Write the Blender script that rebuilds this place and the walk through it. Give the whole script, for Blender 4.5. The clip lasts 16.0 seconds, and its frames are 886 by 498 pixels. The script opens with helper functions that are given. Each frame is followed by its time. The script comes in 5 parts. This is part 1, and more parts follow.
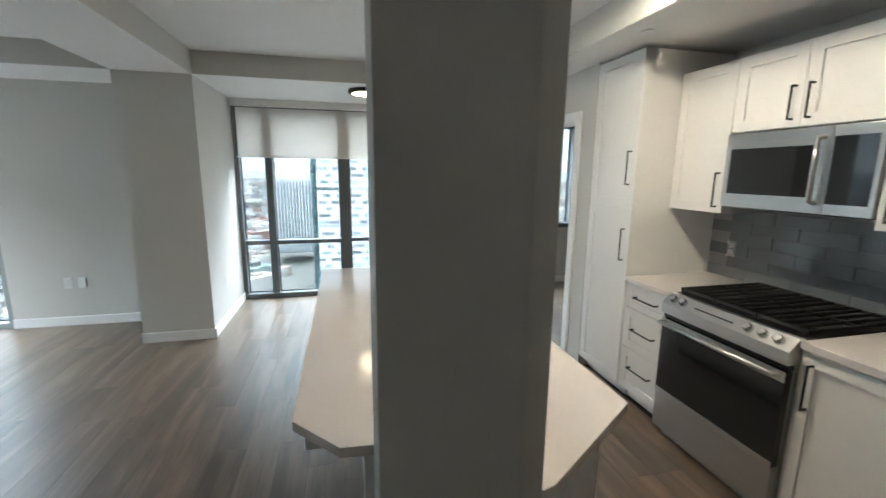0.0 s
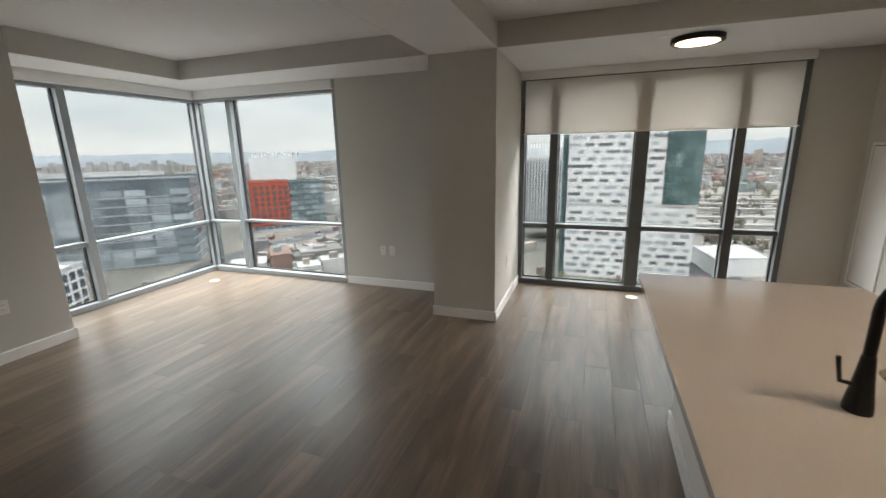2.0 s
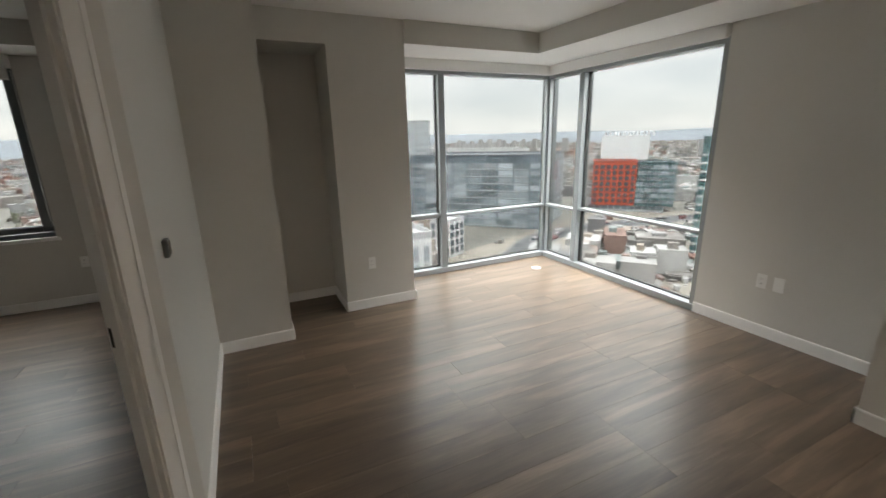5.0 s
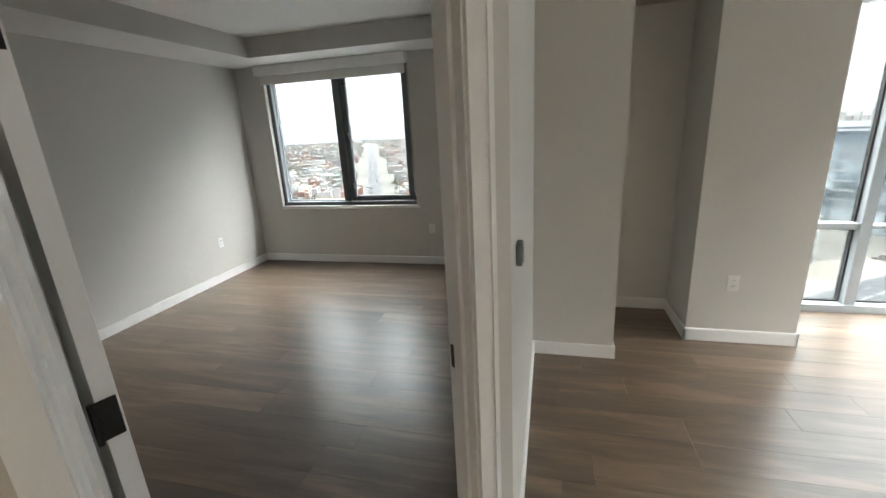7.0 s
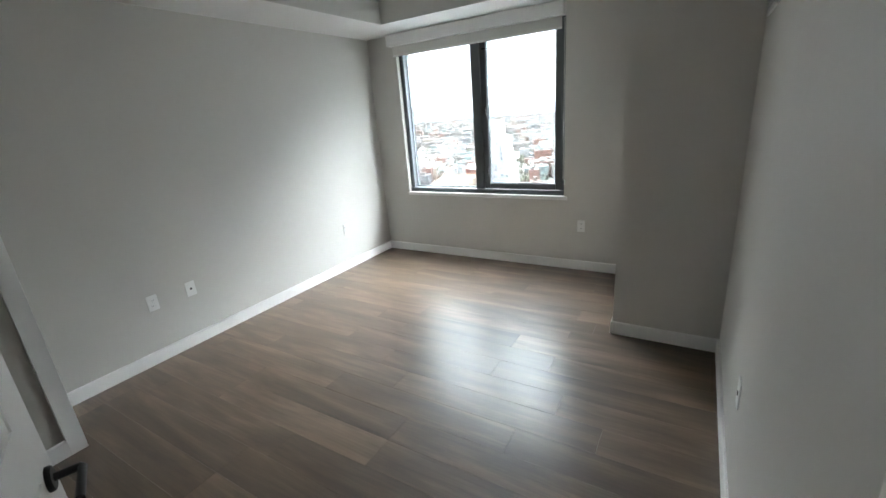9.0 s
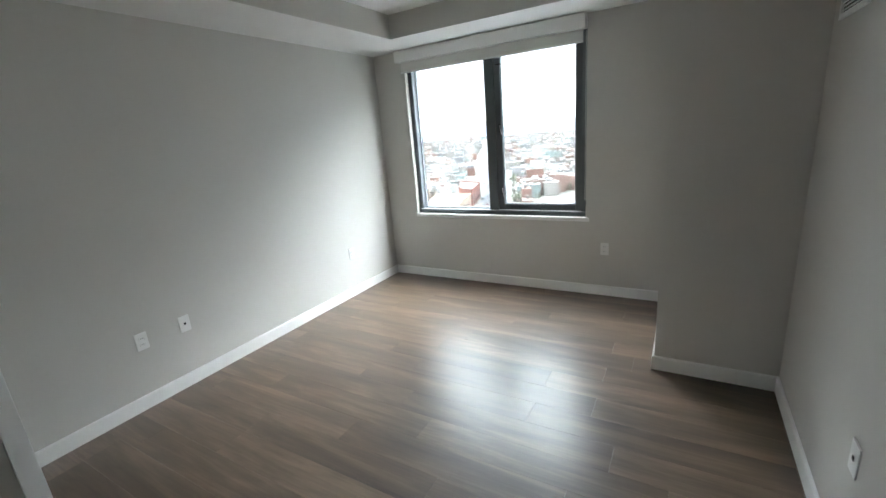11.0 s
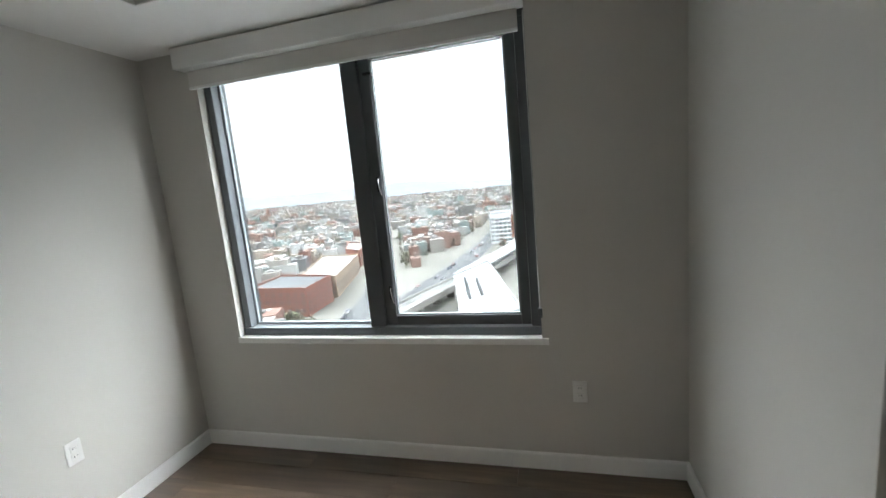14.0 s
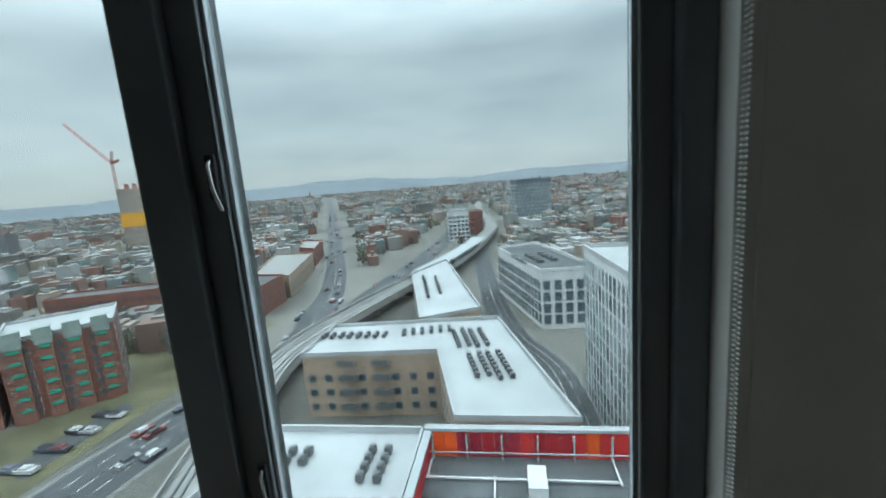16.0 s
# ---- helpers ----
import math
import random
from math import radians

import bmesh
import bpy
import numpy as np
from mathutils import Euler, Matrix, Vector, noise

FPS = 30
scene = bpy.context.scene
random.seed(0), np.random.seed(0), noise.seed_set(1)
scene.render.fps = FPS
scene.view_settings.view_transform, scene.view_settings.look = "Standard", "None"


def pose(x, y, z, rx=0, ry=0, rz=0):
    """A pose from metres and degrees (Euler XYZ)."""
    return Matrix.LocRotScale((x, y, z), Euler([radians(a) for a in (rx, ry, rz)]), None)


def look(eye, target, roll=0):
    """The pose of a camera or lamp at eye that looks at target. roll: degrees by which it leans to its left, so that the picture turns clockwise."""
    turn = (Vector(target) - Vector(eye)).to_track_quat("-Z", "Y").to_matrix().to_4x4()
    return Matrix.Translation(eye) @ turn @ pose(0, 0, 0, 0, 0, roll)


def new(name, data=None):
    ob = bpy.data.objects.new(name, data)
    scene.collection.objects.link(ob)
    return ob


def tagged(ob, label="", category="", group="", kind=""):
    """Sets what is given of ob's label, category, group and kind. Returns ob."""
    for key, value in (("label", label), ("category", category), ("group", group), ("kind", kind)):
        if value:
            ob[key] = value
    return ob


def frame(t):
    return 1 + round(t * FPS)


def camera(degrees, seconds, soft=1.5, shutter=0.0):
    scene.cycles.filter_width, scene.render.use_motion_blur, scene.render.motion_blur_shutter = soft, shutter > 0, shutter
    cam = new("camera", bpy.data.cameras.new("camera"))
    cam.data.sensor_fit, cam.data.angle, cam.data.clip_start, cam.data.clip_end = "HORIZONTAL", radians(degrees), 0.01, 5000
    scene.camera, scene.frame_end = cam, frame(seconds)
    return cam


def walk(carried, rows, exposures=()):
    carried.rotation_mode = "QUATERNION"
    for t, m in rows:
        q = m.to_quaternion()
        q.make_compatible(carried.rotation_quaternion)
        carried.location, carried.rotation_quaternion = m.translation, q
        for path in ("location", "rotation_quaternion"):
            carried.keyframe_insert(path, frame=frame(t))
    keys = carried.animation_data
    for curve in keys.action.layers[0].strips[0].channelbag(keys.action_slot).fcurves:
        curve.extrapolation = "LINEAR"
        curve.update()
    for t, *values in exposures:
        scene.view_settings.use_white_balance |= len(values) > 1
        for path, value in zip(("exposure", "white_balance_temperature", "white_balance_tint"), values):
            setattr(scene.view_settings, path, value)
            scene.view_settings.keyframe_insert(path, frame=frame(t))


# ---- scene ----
cam = camera(93.4, 16.0, soft=1.5, shutter=0.2)
# seconds, stops, kelvin, tint: the clip's own camera adapts as it turns
EXPOSURES = [(0.0, 1.4, 5750, 4), (0.5, 1.05, 5850, 5), (1.0, 0.8, 6700, 10), (1.5, 0.55, 6850, 11), (3.0, 0.44, 7050, 13), (5.5, 0.62, 7100, 13), (6.5, 1.05, 7050, 12), (7.0, 1.5, 6750, 10), (8.0, 1.9, 6400, 9), (9.0, 2.1, 6300, 9),
             (12.5, 1.88, 6250, 8), (13.5, 1.6, 6350, 9), (14.5, 0.95, 6750, 10), (15.0, 0.4, 6850, 10), (15.5, 0.0, 5850, 0), (16.0, -0.15, 5850, -3)]
PATH = [
    (0, (0.187, 0.014, 1.619), (0.644, 1.927, 1.257), 0.6),
    (0.5, (0.09, 0.144, 1.601), (0.18, 2.101, 1.2), 0.1),
    (1, (0.022, 0.32, 1.603), (-0.206, 2.26, 1.174), -0.5),
    (1.5, (-0.113, 0.449, 1.589), (-0.582, 2.342, 1.144), -0.9),
    (2, (-0.248, 0.576, 1.617), (-0.908, 2.407, 1.158), -1.2),
    (2.5, (-0.347, 0.711, 1.598), (-1.173, 2.473, 1.133), -1.3),
    (3, (-0.456, 0.881, 1.602), (-1.447, 2.553, 1.129), -1.7),
    (5.5, (-0.981, 1.344, 1.627), (-2.855, 1.803, 1.1), -1.9),
    (6, (-1.134, 1.263, 1.621), (-3.061, 1.321, 1.091), -2.7),
    (6.5, (-1.29, 1.167, 1.611), (-3.198, 0.908, 1.069), -2.9),
    (7, (-1.526, 1.1, 1.613), (-3.384, 0.611, 1.058), -3.2),
    (7.5, (-1.693, 0.996, 1.6), (-3.506, 0.378, 1.025), -3.3),
    (8, (-1.905, 0.82, 1.589), (-3.682, 0.124, 0.989), -3.8),
    (8.5, (-2.092, 0.72, 1.593), (-3.802, -0.101, 0.96), -4.4),
    (9, (-2.221, 0.648, 1.608), (-3.835, -0.359, 0.99), -4.6),
    (11.5, (-2.473, 0.226, 1.601), (-4.165, -0.717, 1.106), -4.4),
    (12, (-2.722, 0.097, 1.605), (-4.497, -0.717, 1.174), -4.8),
    (12.5, (-3.094, -0.034, 1.611), (-4.93, -0.74, 1.247), -5.1),
    (13, (-3.464, -0.175, 1.594), (-5.333, -0.809, 1.267), -5.4),
    (13.5, (-3.776, -0.275, 1.552), (-5.669, -0.849, 1.253), -5.3),
    (14, (-4.18, -0.372, 1.571), (-6.091, -0.877, 1.263), -5.4),
    (14.5, (-4.55, -0.484, 1.528), (-6.474, -0.934, 1.223), -5.5),
    (15, (-4.92, -0.564, 1.497), (-6.86, -0.966, 1.213), -5.3),
    (15.5, (-5.282, -0.664, 1.549), (-7.227, -0.979, 1.211), -4.9),
    (16, (-5.649, -0.755, 1.567), (-7.596, -1.064, 1.231), -4.6),
]
walk(cam, [(t, look(eye, target, roll)) for t, eye, target, roll in PATH], EXPOSURES)

# ---- world and daylight: an overcast sky, brighter overhead ----
world = bpy.data.worlds.new("world")
scene.world = world
world.use_nodes = True
wn, wl = world.node_tree.nodes, world.node_tree.links
wn.clear()
SKY_STRENGTH = 9.2


def wnode(kind, **values):
    n = wn.new(kind)
    for k, v in values.items():
        n.inputs[k].default_value = v
    return n


sky = wn.new("ShaderNodeTexSky")
sky.sky_type = "NISHITA"
sky.sun_disc = False
sky.sun_elevation, sky.sun_rotation = radians(48), radians(200)
sky_gain = wn.new("ShaderNodeVectorMath")
sky_gain.operation = "SCALE"
sky_gain.inputs["Scale"].default_value = 0.12
wl.new(sky.outputs[0], sky_gain.inputs[0])
direction = wn.new("ShaderNodeTexCoord")
stretch = wn.new("ShaderNodeMapping")
stretch.inputs["Scale"].default_value = (1.5, 1.5, 7.0)
wl.new(direction.outputs["Generated"], stretch.inputs[0])
cloud = wnode("ShaderNodeTexNoise", Scale=1.6, Detail=7.0, Roughness=0.55)
wl.new(stretch.outputs[0], cloud.inputs["Vector"])
tone = wn.new("ShaderNodeValToRGB")
tone.color_ramp.elements[0].position, tone.color_ramp.elements[0].color = 0.32, (0.58, 0.635, 0.68, 1)
tone.color_ramp.elements[1].position, tone.color_ramp.elements[1].color = 0.70, (0.83, 0.86, 0.885, 1)
wl.new(cloud.outputs["Fac"], tone.inputs[0])
split = wn.new("ShaderNodeSeparateXYZ")
wl.new(direction.outputs["Generated"], split.inputs[0])
lift = wn.new("ShaderNodeMapRange")
for k, v in (("From Min", 0.27), ("From Max", 0.68), ("To Min", 0.76), ("To Max", 3.6)):
    lift.inputs[k].default_value = v
wl.new(split.outputs["Z"], lift.inputs["Value"])
deck = wn.new("ShaderNodeVectorMath")
deck.operation = "SCALE"
wl.new(tone.outputs[0], deck.inputs[0])
wl.new(lift.outputs[0], deck.inputs["Scale"])
blend = wn.new("ShaderNodeMix")
blend.data_type = "RGBA"
blend.inputs[0].default_value = 0.9
wl.new(sky_gain.outputs[0], blend.inputs[6])
wl.new(deck.outputs[0], blend.inputs[7])
bg = wnode("ShaderNodeBackground", Strength=SKY_STRENGTH)
wl.new(blend.outputs[2], bg.inputs[0])
wl.new(bg.outputs[0], wn.new("ShaderNodeOutputWorld").inputs[0])

sun = new("sun", bpy.data.lights.new("sun", "SUN"))
sun.data.energy, sun.data.angle, sun.data.color = 2.3, radians(25), (1.0, 0.96, 0.9)
sun.matrix_world = look((0, 0, 60), (-14, 36, 18))


def sky_lamp(name, eye, target, sx, sy, watts):
    """An added area lamp just outside a window, above its head, boosting the sky's light."""
    la = new(name, bpy.data.lights.new(name, "AREA"))
    la.data.shape, la.data.size, la.data.size_y = "RECTANGLE", sx, sy
    la.data.energy, la.data.color = watts, (0.95, 0.98, 1.0)
    la.matrix_world = look(eye, target)
    return la


sky_lamp("window_light_west", (-7.6, 3.9, 4.3), (-4.0, 3.9, 0.9), 3.6, 2.6, 330)
sky_lamp("window_light_north", (-4.2, 7.2, 4.3), (-4.2, 3.6, 0.9), 3.6, 2.6, 330)
sky_lamp("window_light_nook", (0.25, 7.6, 4.2), (0.25, 4.4, 0.8), 3.6, 2.6, 280)
sky_lamp("window_light_bedroom", (-8.9, -1.35, 4.6), (-5.0, -1.35, 1.2), 4.4, 2.3, 240)
sky_lamp("window_light_guest", (3.0, 7.1, 3.6), (3.0, 4.4, 1.0), 1.4, 1.4, 150)

# ---- materials ----
def mat(name, base, rough=0.5, metal=0.0, vary=0.06, scale=6.0, bump=0.0, bump_scale=120.0, stretch=(1, 1, 1), rnd=0.0, coat=0.0, trans=0.0, ior=1.45, rough_vary=0.0, emit=0.0):
    m = bpy.data.materials.new(name)
    m.use_nodes = True
    ns, ln = m.node_tree.nodes, m.node_tree.links
    p = ns["Principled BSDF"]
    p.inputs["Roughness"].default_value = rough
    p.inputs["Metallic"].default_value = metal
    p.inputs["IOR"].default_value = ior
    p.inputs["Coat Weight"].default_value = coat
    p.inputs["Transmission Weight"].default_value = trans
    co = ns.new("ShaderNodeTexCoord")
    mp = ns.new("ShaderNodeMapping")
    mp.inputs["Scale"].default_value = stretch
    ln.new(co.outputs["Object"], mp.inputs[0])
    big = ns.new("ShaderNodeTexNoise")
    big.inputs["Scale"].default_value, big.inputs["Detail"].default_value = scale, 5
    ln.new(mp.outputs[0], big.inputs["Vector"])
    mr = ns.new("ShaderNodeMapRange")
    mr.inputs["From Min"].default_value, mr.inputs["From Max"].default_value = 0.25, 0.75
    mr.inputs["To Min"].default_value, mr.inputs["To Max"].default_value = 1 - vary, 1 + vary
    ln.new(big.outputs["Fac"], mr.inputs["Value"])
    val = mr.outputs[0]
    if rnd:
        oi = ns.new("ShaderNodeObjectInfo")
        r = ns.new("ShaderNodeMapRange")
        r.inputs["To Min"].default_value, r.inputs["To Max"].default_value = 1 - rnd, 1 + rnd
        ln.new(oi.outputs["Random"], r.inputs["Value"])
        mu = ns.new("ShaderNodeMath")
        mu.operation = "MULTIPLY"
        ln.new(val, mu.inputs[0]), ln.new(r.outputs[0], mu.inputs[1])
        val = mu.outputs[0]
    sc = ns.new("ShaderNodeVectorMath")
    sc.operation = "SCALE"
    sc.inputs[0].default_value = base
    ln.new(val, sc.inputs["Scale"])
    ln.new(sc.outputs[0], p.inputs["Base Color"])
    if rough_vary:
        rr = ns.new("ShaderNodeMapRange")
        rr.inputs["To Min"].default_value, rr.inputs["To Max"].default_value = rough - rough_vary, rough + rough_vary
        ln.new(big.outputs["Fac"], rr.inputs["Value"])
        ln.new(rr.outputs[0], p.inputs["Roughness"])
    if bump:
        fine = ns.new("ShaderNodeTexNoise")
        fine.inputs["Scale"].default_value, fine.inputs["Detail"].default_value = bump_scale, 3
        ln.new(mp.outputs[0], fine.inputs["Vector"])
        b = ns.new("ShaderNodeBump")
        b.inputs["Strength"].default_value, b.inputs["Distance"].default_value = bump, 0.002
        ln.new(fine.outputs["Fac"], b.inputs["Height"])
        ln.new(b.outputs[0], p.inputs["Normal"])
    if emit:
        p.inputs["Emission Color"].default_value = (*base, 1)
        p.inputs["Emission Strength"].default_value = emit
    return m


PAINT = mat("greige_wall_paint", (0.61, 0.597, 0.558), 0.62, vary=0.025, scale=1.3, bump=0.12, bump_scale=260)
CEIL = mat("ceiling_paint", (0.84, 0.83, 0.81), 0.8, vary=0.02, scale=1.5, bump=0.15, bump_scale=200)
TRIM = mat("white_trim_paint", (0.86, 0.86, 0.845), 0.38, vary=0.02, scale=3, bump=0.04)
ALU = mat("grey_aluminium", (0.30, 0.33, 0.34), 0.38, metal=0.6, vary=0.05, scale=4)
DARKALU = mat("dark_aluminium", (0.125, 0.138, 0.145), 0.34, metal=0.3, vary=0.08, scale=5)
# dark tint added to dim the outside view under the overbright sky
GLASS = mat("view_dimming_glass", (0.112, 0.117, 0.116), 0.0, vary=0.0, trans=1.0, ior=1.12)
FABRIC = mat("shade_fabric", (0.72, 0.71, 0.68), 0.85, vary=0.03, scale=3, bump=0.3, bump_scale=500)
fn, fl = FABRIC.node_tree.nodes, FABRIC.node_tree.links
through_cloth = fn.new("ShaderNodeBsdfTranslucent")
through_cloth.inputs[0].default_value = (0.70, 0.68, 0.65, 1)
half = fn.new("ShaderNodeMixShader")
half.inputs[0].default_value = 0.30
fl.new(fn["Principled BSDF"].outputs[0], half.inputs[1]), fl.new(through_cloth.outputs[0], half.inputs[2])
fl.new(half.outputs[0], fn["Material Output"].inputs[0])
QUARTZ = mat("quartz_counter", (0.66, 0.615, 0.585), 0.12, vary=0.035, scale=3.0, coat=0.2)
CAB = mat("white_cabinet_lacquer", (0.80, 0.79, 0.77), 0.36, vary=0.02, scale=3)
STEEL = mat("brushed_steel", (0.56, 0.56, 0.55), 0.30, metal=1.0, vary=0.05, scale=3, stretch=(1, 1, 40), bump=0.05)
BLACK = mat("matt_black_metal", (0.012, 0.012, 0.013), 0.42, metal=0.3, vary=0.1)
BLKGLASS = mat("black_glass", (0.01, 0.011, 0.012), 0.06, vary=0.1, coat=0.5)
IRON = mat("cast_iron", (0.02, 0.02, 0.02), 0.6, vary=0.2, bump=0.3)
TILE = mat("grey_glazed_tile", (0.17, 0.19, 0.20), 0.10, vary=0.08, scale=5, rnd=0.10, coat=0.4)
GROUT = mat("tile_grout", (0.3, 0.31, 0.31), 0.9)
PLASTIC = mat("white_plastic", (0.82, 0.82, 0.80), 0.35, vary=0.01)
SLOT = mat("dark_slot", (0.03, 0.03, 0.03), 0.6)
CHROME = mat("satin_nickel", (0.6, 0.6, 0.6), 0.25, metal=1.0)
SINK = mat("dark_sink_steel", (0.36, 0.31, 0.26), 0.30, metal=0.9, vary=0.06)
LAMPGLASS = mat("lit_lamp_diffuser", (1.0, 0.74, 0.46), 0.4, emit=6.5, vary=0.0)
LAMPBRIGHT = mat("bright_lamp_diffuser", (1.0, 0.80, 0.58), 0.4, emit=55.0, vary=0.0)
SUBFLOOR = mat("floor_joint", (0.04, 0.03, 0.025), 0.8)
RUBBER = mat("black_gasket", (0.015, 0.016, 0.017), 0.6)


def wood():
    m = bpy.data.materials.new("vinyl_plank_wood")
    m.use_nodes = True
    ns, ln = m.node_tree.nodes, m.node_tree.links
    p = ns["Principled BSDF"]
    co = ns.new("ShaderNodeTexCoord")
    oi = ns.new("ShaderNodeObjectInfo")
    off = ns.new("ShaderNodeVectorMath")
    off.operation = "ADD"
    sc = ns.new("ShaderNodeVectorMath")
    sc.operation = "SCALE"
    sc.inputs[0].default_value = (13.0, 29.0, 7.0)
    ln.new(oi.outputs["Random"], sc.inputs["Scale"])
    ln.new(co.outputs["Object"], off.inputs[0]), ln.new(sc.outputs[0], off.inputs[1])

    def grain(scale, stretch, detail):
        mp = ns.new("ShaderNodeMapping")
        mp.inputs["Scale"].default_value = stretch
        ln.new(off.outputs[0], mp.inputs[0])
        n = ns.new("ShaderNodeTexNoise")
        n.inputs["Scale"].default_value, n.inputs["Detail"].default_value = scale, detail
        n.inputs["Distortion"].default_value = 0.6
        ln.new(mp.outputs[0], n.inputs["Vector"])
        return n.outputs["Fac"]

    broad, fine = grain(2.2, (4.0, 0.55, 1), 4), grain(9, (9.0, 0.35, 1), 6)
    add = ns.new("ShaderNodeMath")
    add.operation = "MULTIPLY_ADD"
    add.inputs[1].default_value = 0.34
    ln.new(fine, add.inputs[0]), ln.new(broad, add.inputs[2])
    add2 = ns.new("ShaderNodeMath")
    add2.operation = "MULTIPLY_ADD"
    add2.inputs[1].default_value = 0.18
    ln.new(oi.outputs["Random"], add2.inputs[0]), ln.new(add.outputs[0], add2.inputs[2])
    ramp = ns.new("ShaderNodeValToRGB")
    el = ramp.color_ramp.elements
    el[0].position, el[0].color = 0.48, (0.042, 0.028, 0.018, 1)
    el[1].position, el[1].color = 1.0, (0.188, 0.136, 0.093, 1)
    mid = el.new(0.77)
    mid.color = (0.102, 0.071, 0.047, 1)
    ln.new(add2.outputs[0], ramp.inputs[0])
    ln.new(ramp.outputs[0], p.inputs["Base Color"])
    rr = ns.new("ShaderNodeMapRange")
    rr.inputs["To Min"].default_value, rr.inputs["To Max"].default_value = 0.24, 0.40
    ln.new(fine, rr.inputs["Value"])
    ln.new(rr.outputs[0], p.inputs["Roughness"])
    b = ns.new("ShaderNodeBump")
    b.inputs["Strength"].default_value, b.inputs["Distance"].default_value = 0.10, 0.002
    ln.new(fine, b.inputs["Height"])
    ln.new(b.outputs[0], p.inputs["Normal"])
    p.inputs["Specular IOR Level"].default_value = 1.0
    return m


WOOD = wood()


def island_palette(name, colours, rough=0.9):
    """A material that gives each loose piece of a mesh one of some colours."""
    m = bpy.data.materials.new(name)
    m.use_nodes = True
    ns, ln = m.node_tree.nodes, m.node_tree.links
    p = ns["Principled BSDF"]
    p.inputs["Roughness"].default_value = rough
    g = ns.new("ShaderNodeNewGeometry")
    r = ns.new("ShaderNodeValToRGB")
    r.color_ramp.interpolation = "CONSTANT"
    el = r.color_ramp.elements
    el[0].color, el[1].color = (*colours[0], 1), (*colours[1], 1)
    el[1].position = 1 / len(colours)
    for i in range(2, len(colours)):
        e = el.new(i / len(colours))
        e.color = (*colours[i], 1)
    ln.new(g.outputs["Random Per Island"], r.inputs[0])
    n = ns.new("ShaderNodeTexNoise")
    n.inputs["Scale"].default_value, n.inputs["Detail"].default_value = 0.12, 6
    co = ns.new("ShaderNodeTexCoord")
    ln.new(co.outputs["Object"], n.inputs["Vector"])
    mr = ns.new("ShaderNodeMapRange")
    mr.inputs["To Min"].default_value, mr.inputs["To Max"].default_value = 0.6, 1.4
    ln.new(n.outputs["Fac"], mr.inputs["Value"])
    sc = ns.new("ShaderNodeVectorMath")
    sc.operation = "SCALE"
    ln.new(r.outputs[0], sc.inputs[0]), ln.new(mr.outputs[0], sc.inputs["Scale"])
    ln.new(sc.outputs[0], p.inputs["Base Color"])
    return m


# ---- mesh helpers ----
def mesh_object(name, bm, m, parent=None, smooth=False):
    me = bpy.data.meshes.new(name)
    bmesh.ops.recalc_face_normals(bm, faces=bm.faces)
    bm.to_mesh(me)
    bm.free()
    me.materials.append(m)
    if smooth:
        for f in me.polygons:
            f.use_smooth = True
    ob = new(name, me)
    if parent:
        ob.parent = parent
    return ob


def add_box(bm, x0, y0, z0, x1, y1, z1, bevel=0.0):
    made = bmesh.ops.create_cube(bm, size=1.0, matrix=Matrix.LocRotScale(((x0 + x1) / 2, (y0 + y1) / 2, (z0 + z1) / 2), None, (abs(x1 - x0), abs(y1 - y0), abs(z1 - z0))))
    if bevel:
        edges = {e for v in made["verts"] for e in v.link_edges}
        bmesh.ops.bevel(bm, geom=list(edges), offset=bevel, segments=2, affect="EDGES", profile=0.6)


def add_prism(bm, poly, z0, z1):
    lo = [bm.verts.new((x, y, z0)) for x, y in poly]
    hi = [bm.verts.new((x, y, z1)) for x, y in poly]
    bm.faces.new(lo[::-1]), bm.faces.new(hi)
    for i in range(len(poly)):
        j = (i + 1) % len(poly)
        bm.faces.new((lo[i], lo[j], hi[j], hi[i]))


def boxes(name, rows, m, parent=None, bevel=0.0):
    bm = bmesh.new()
    for r in rows:
        add_box(bm, *r, bevel=bevel)
    return mesh_object(name, bm, m, parent)


def prism(name, poly, z0, z1, m, parent=None, bevel=0.0):
    bm = bmesh.new()
    add_prism(bm, poly, z0, z1)
    if bevel:
        bmesh.ops.bevel(bm, geom=list(bm.edges), offset=bevel, segments=2, affect="EDGES", profile=0.6)
    return mesh_object(name, bm, m, parent)


def rod(name, points, radius, m, parent=None, sides=12, caps=True):
    """A tube along a line of points."""
    cu = bpy.data.curves.new(name, "CURVE")
    cu.dimensions, cu.bevel_depth, cu.bevel_resolution, cu.use_fill_caps = "3D", radius, max(1, sides // 4), caps
    s = cu.splines.new("POLY")
    s.points.add(len(points) - 1)
    for p, q in zip(s.points, points):
        p.co = (*q, 1)
    tmp = bpy.data.objects.new(name + "_curve", cu)
    me = bpy.data.meshes.new_from_object(tmp)
    bpy.data.objects.remove(tmp)
    me.name = name
    me.materials.clear()
    me.materials.append(m)
    for f in me.polygons:
        f.use_smooth = True
    ob = new(name, me)
    if parent:
        ob.parent = parent
    return ob


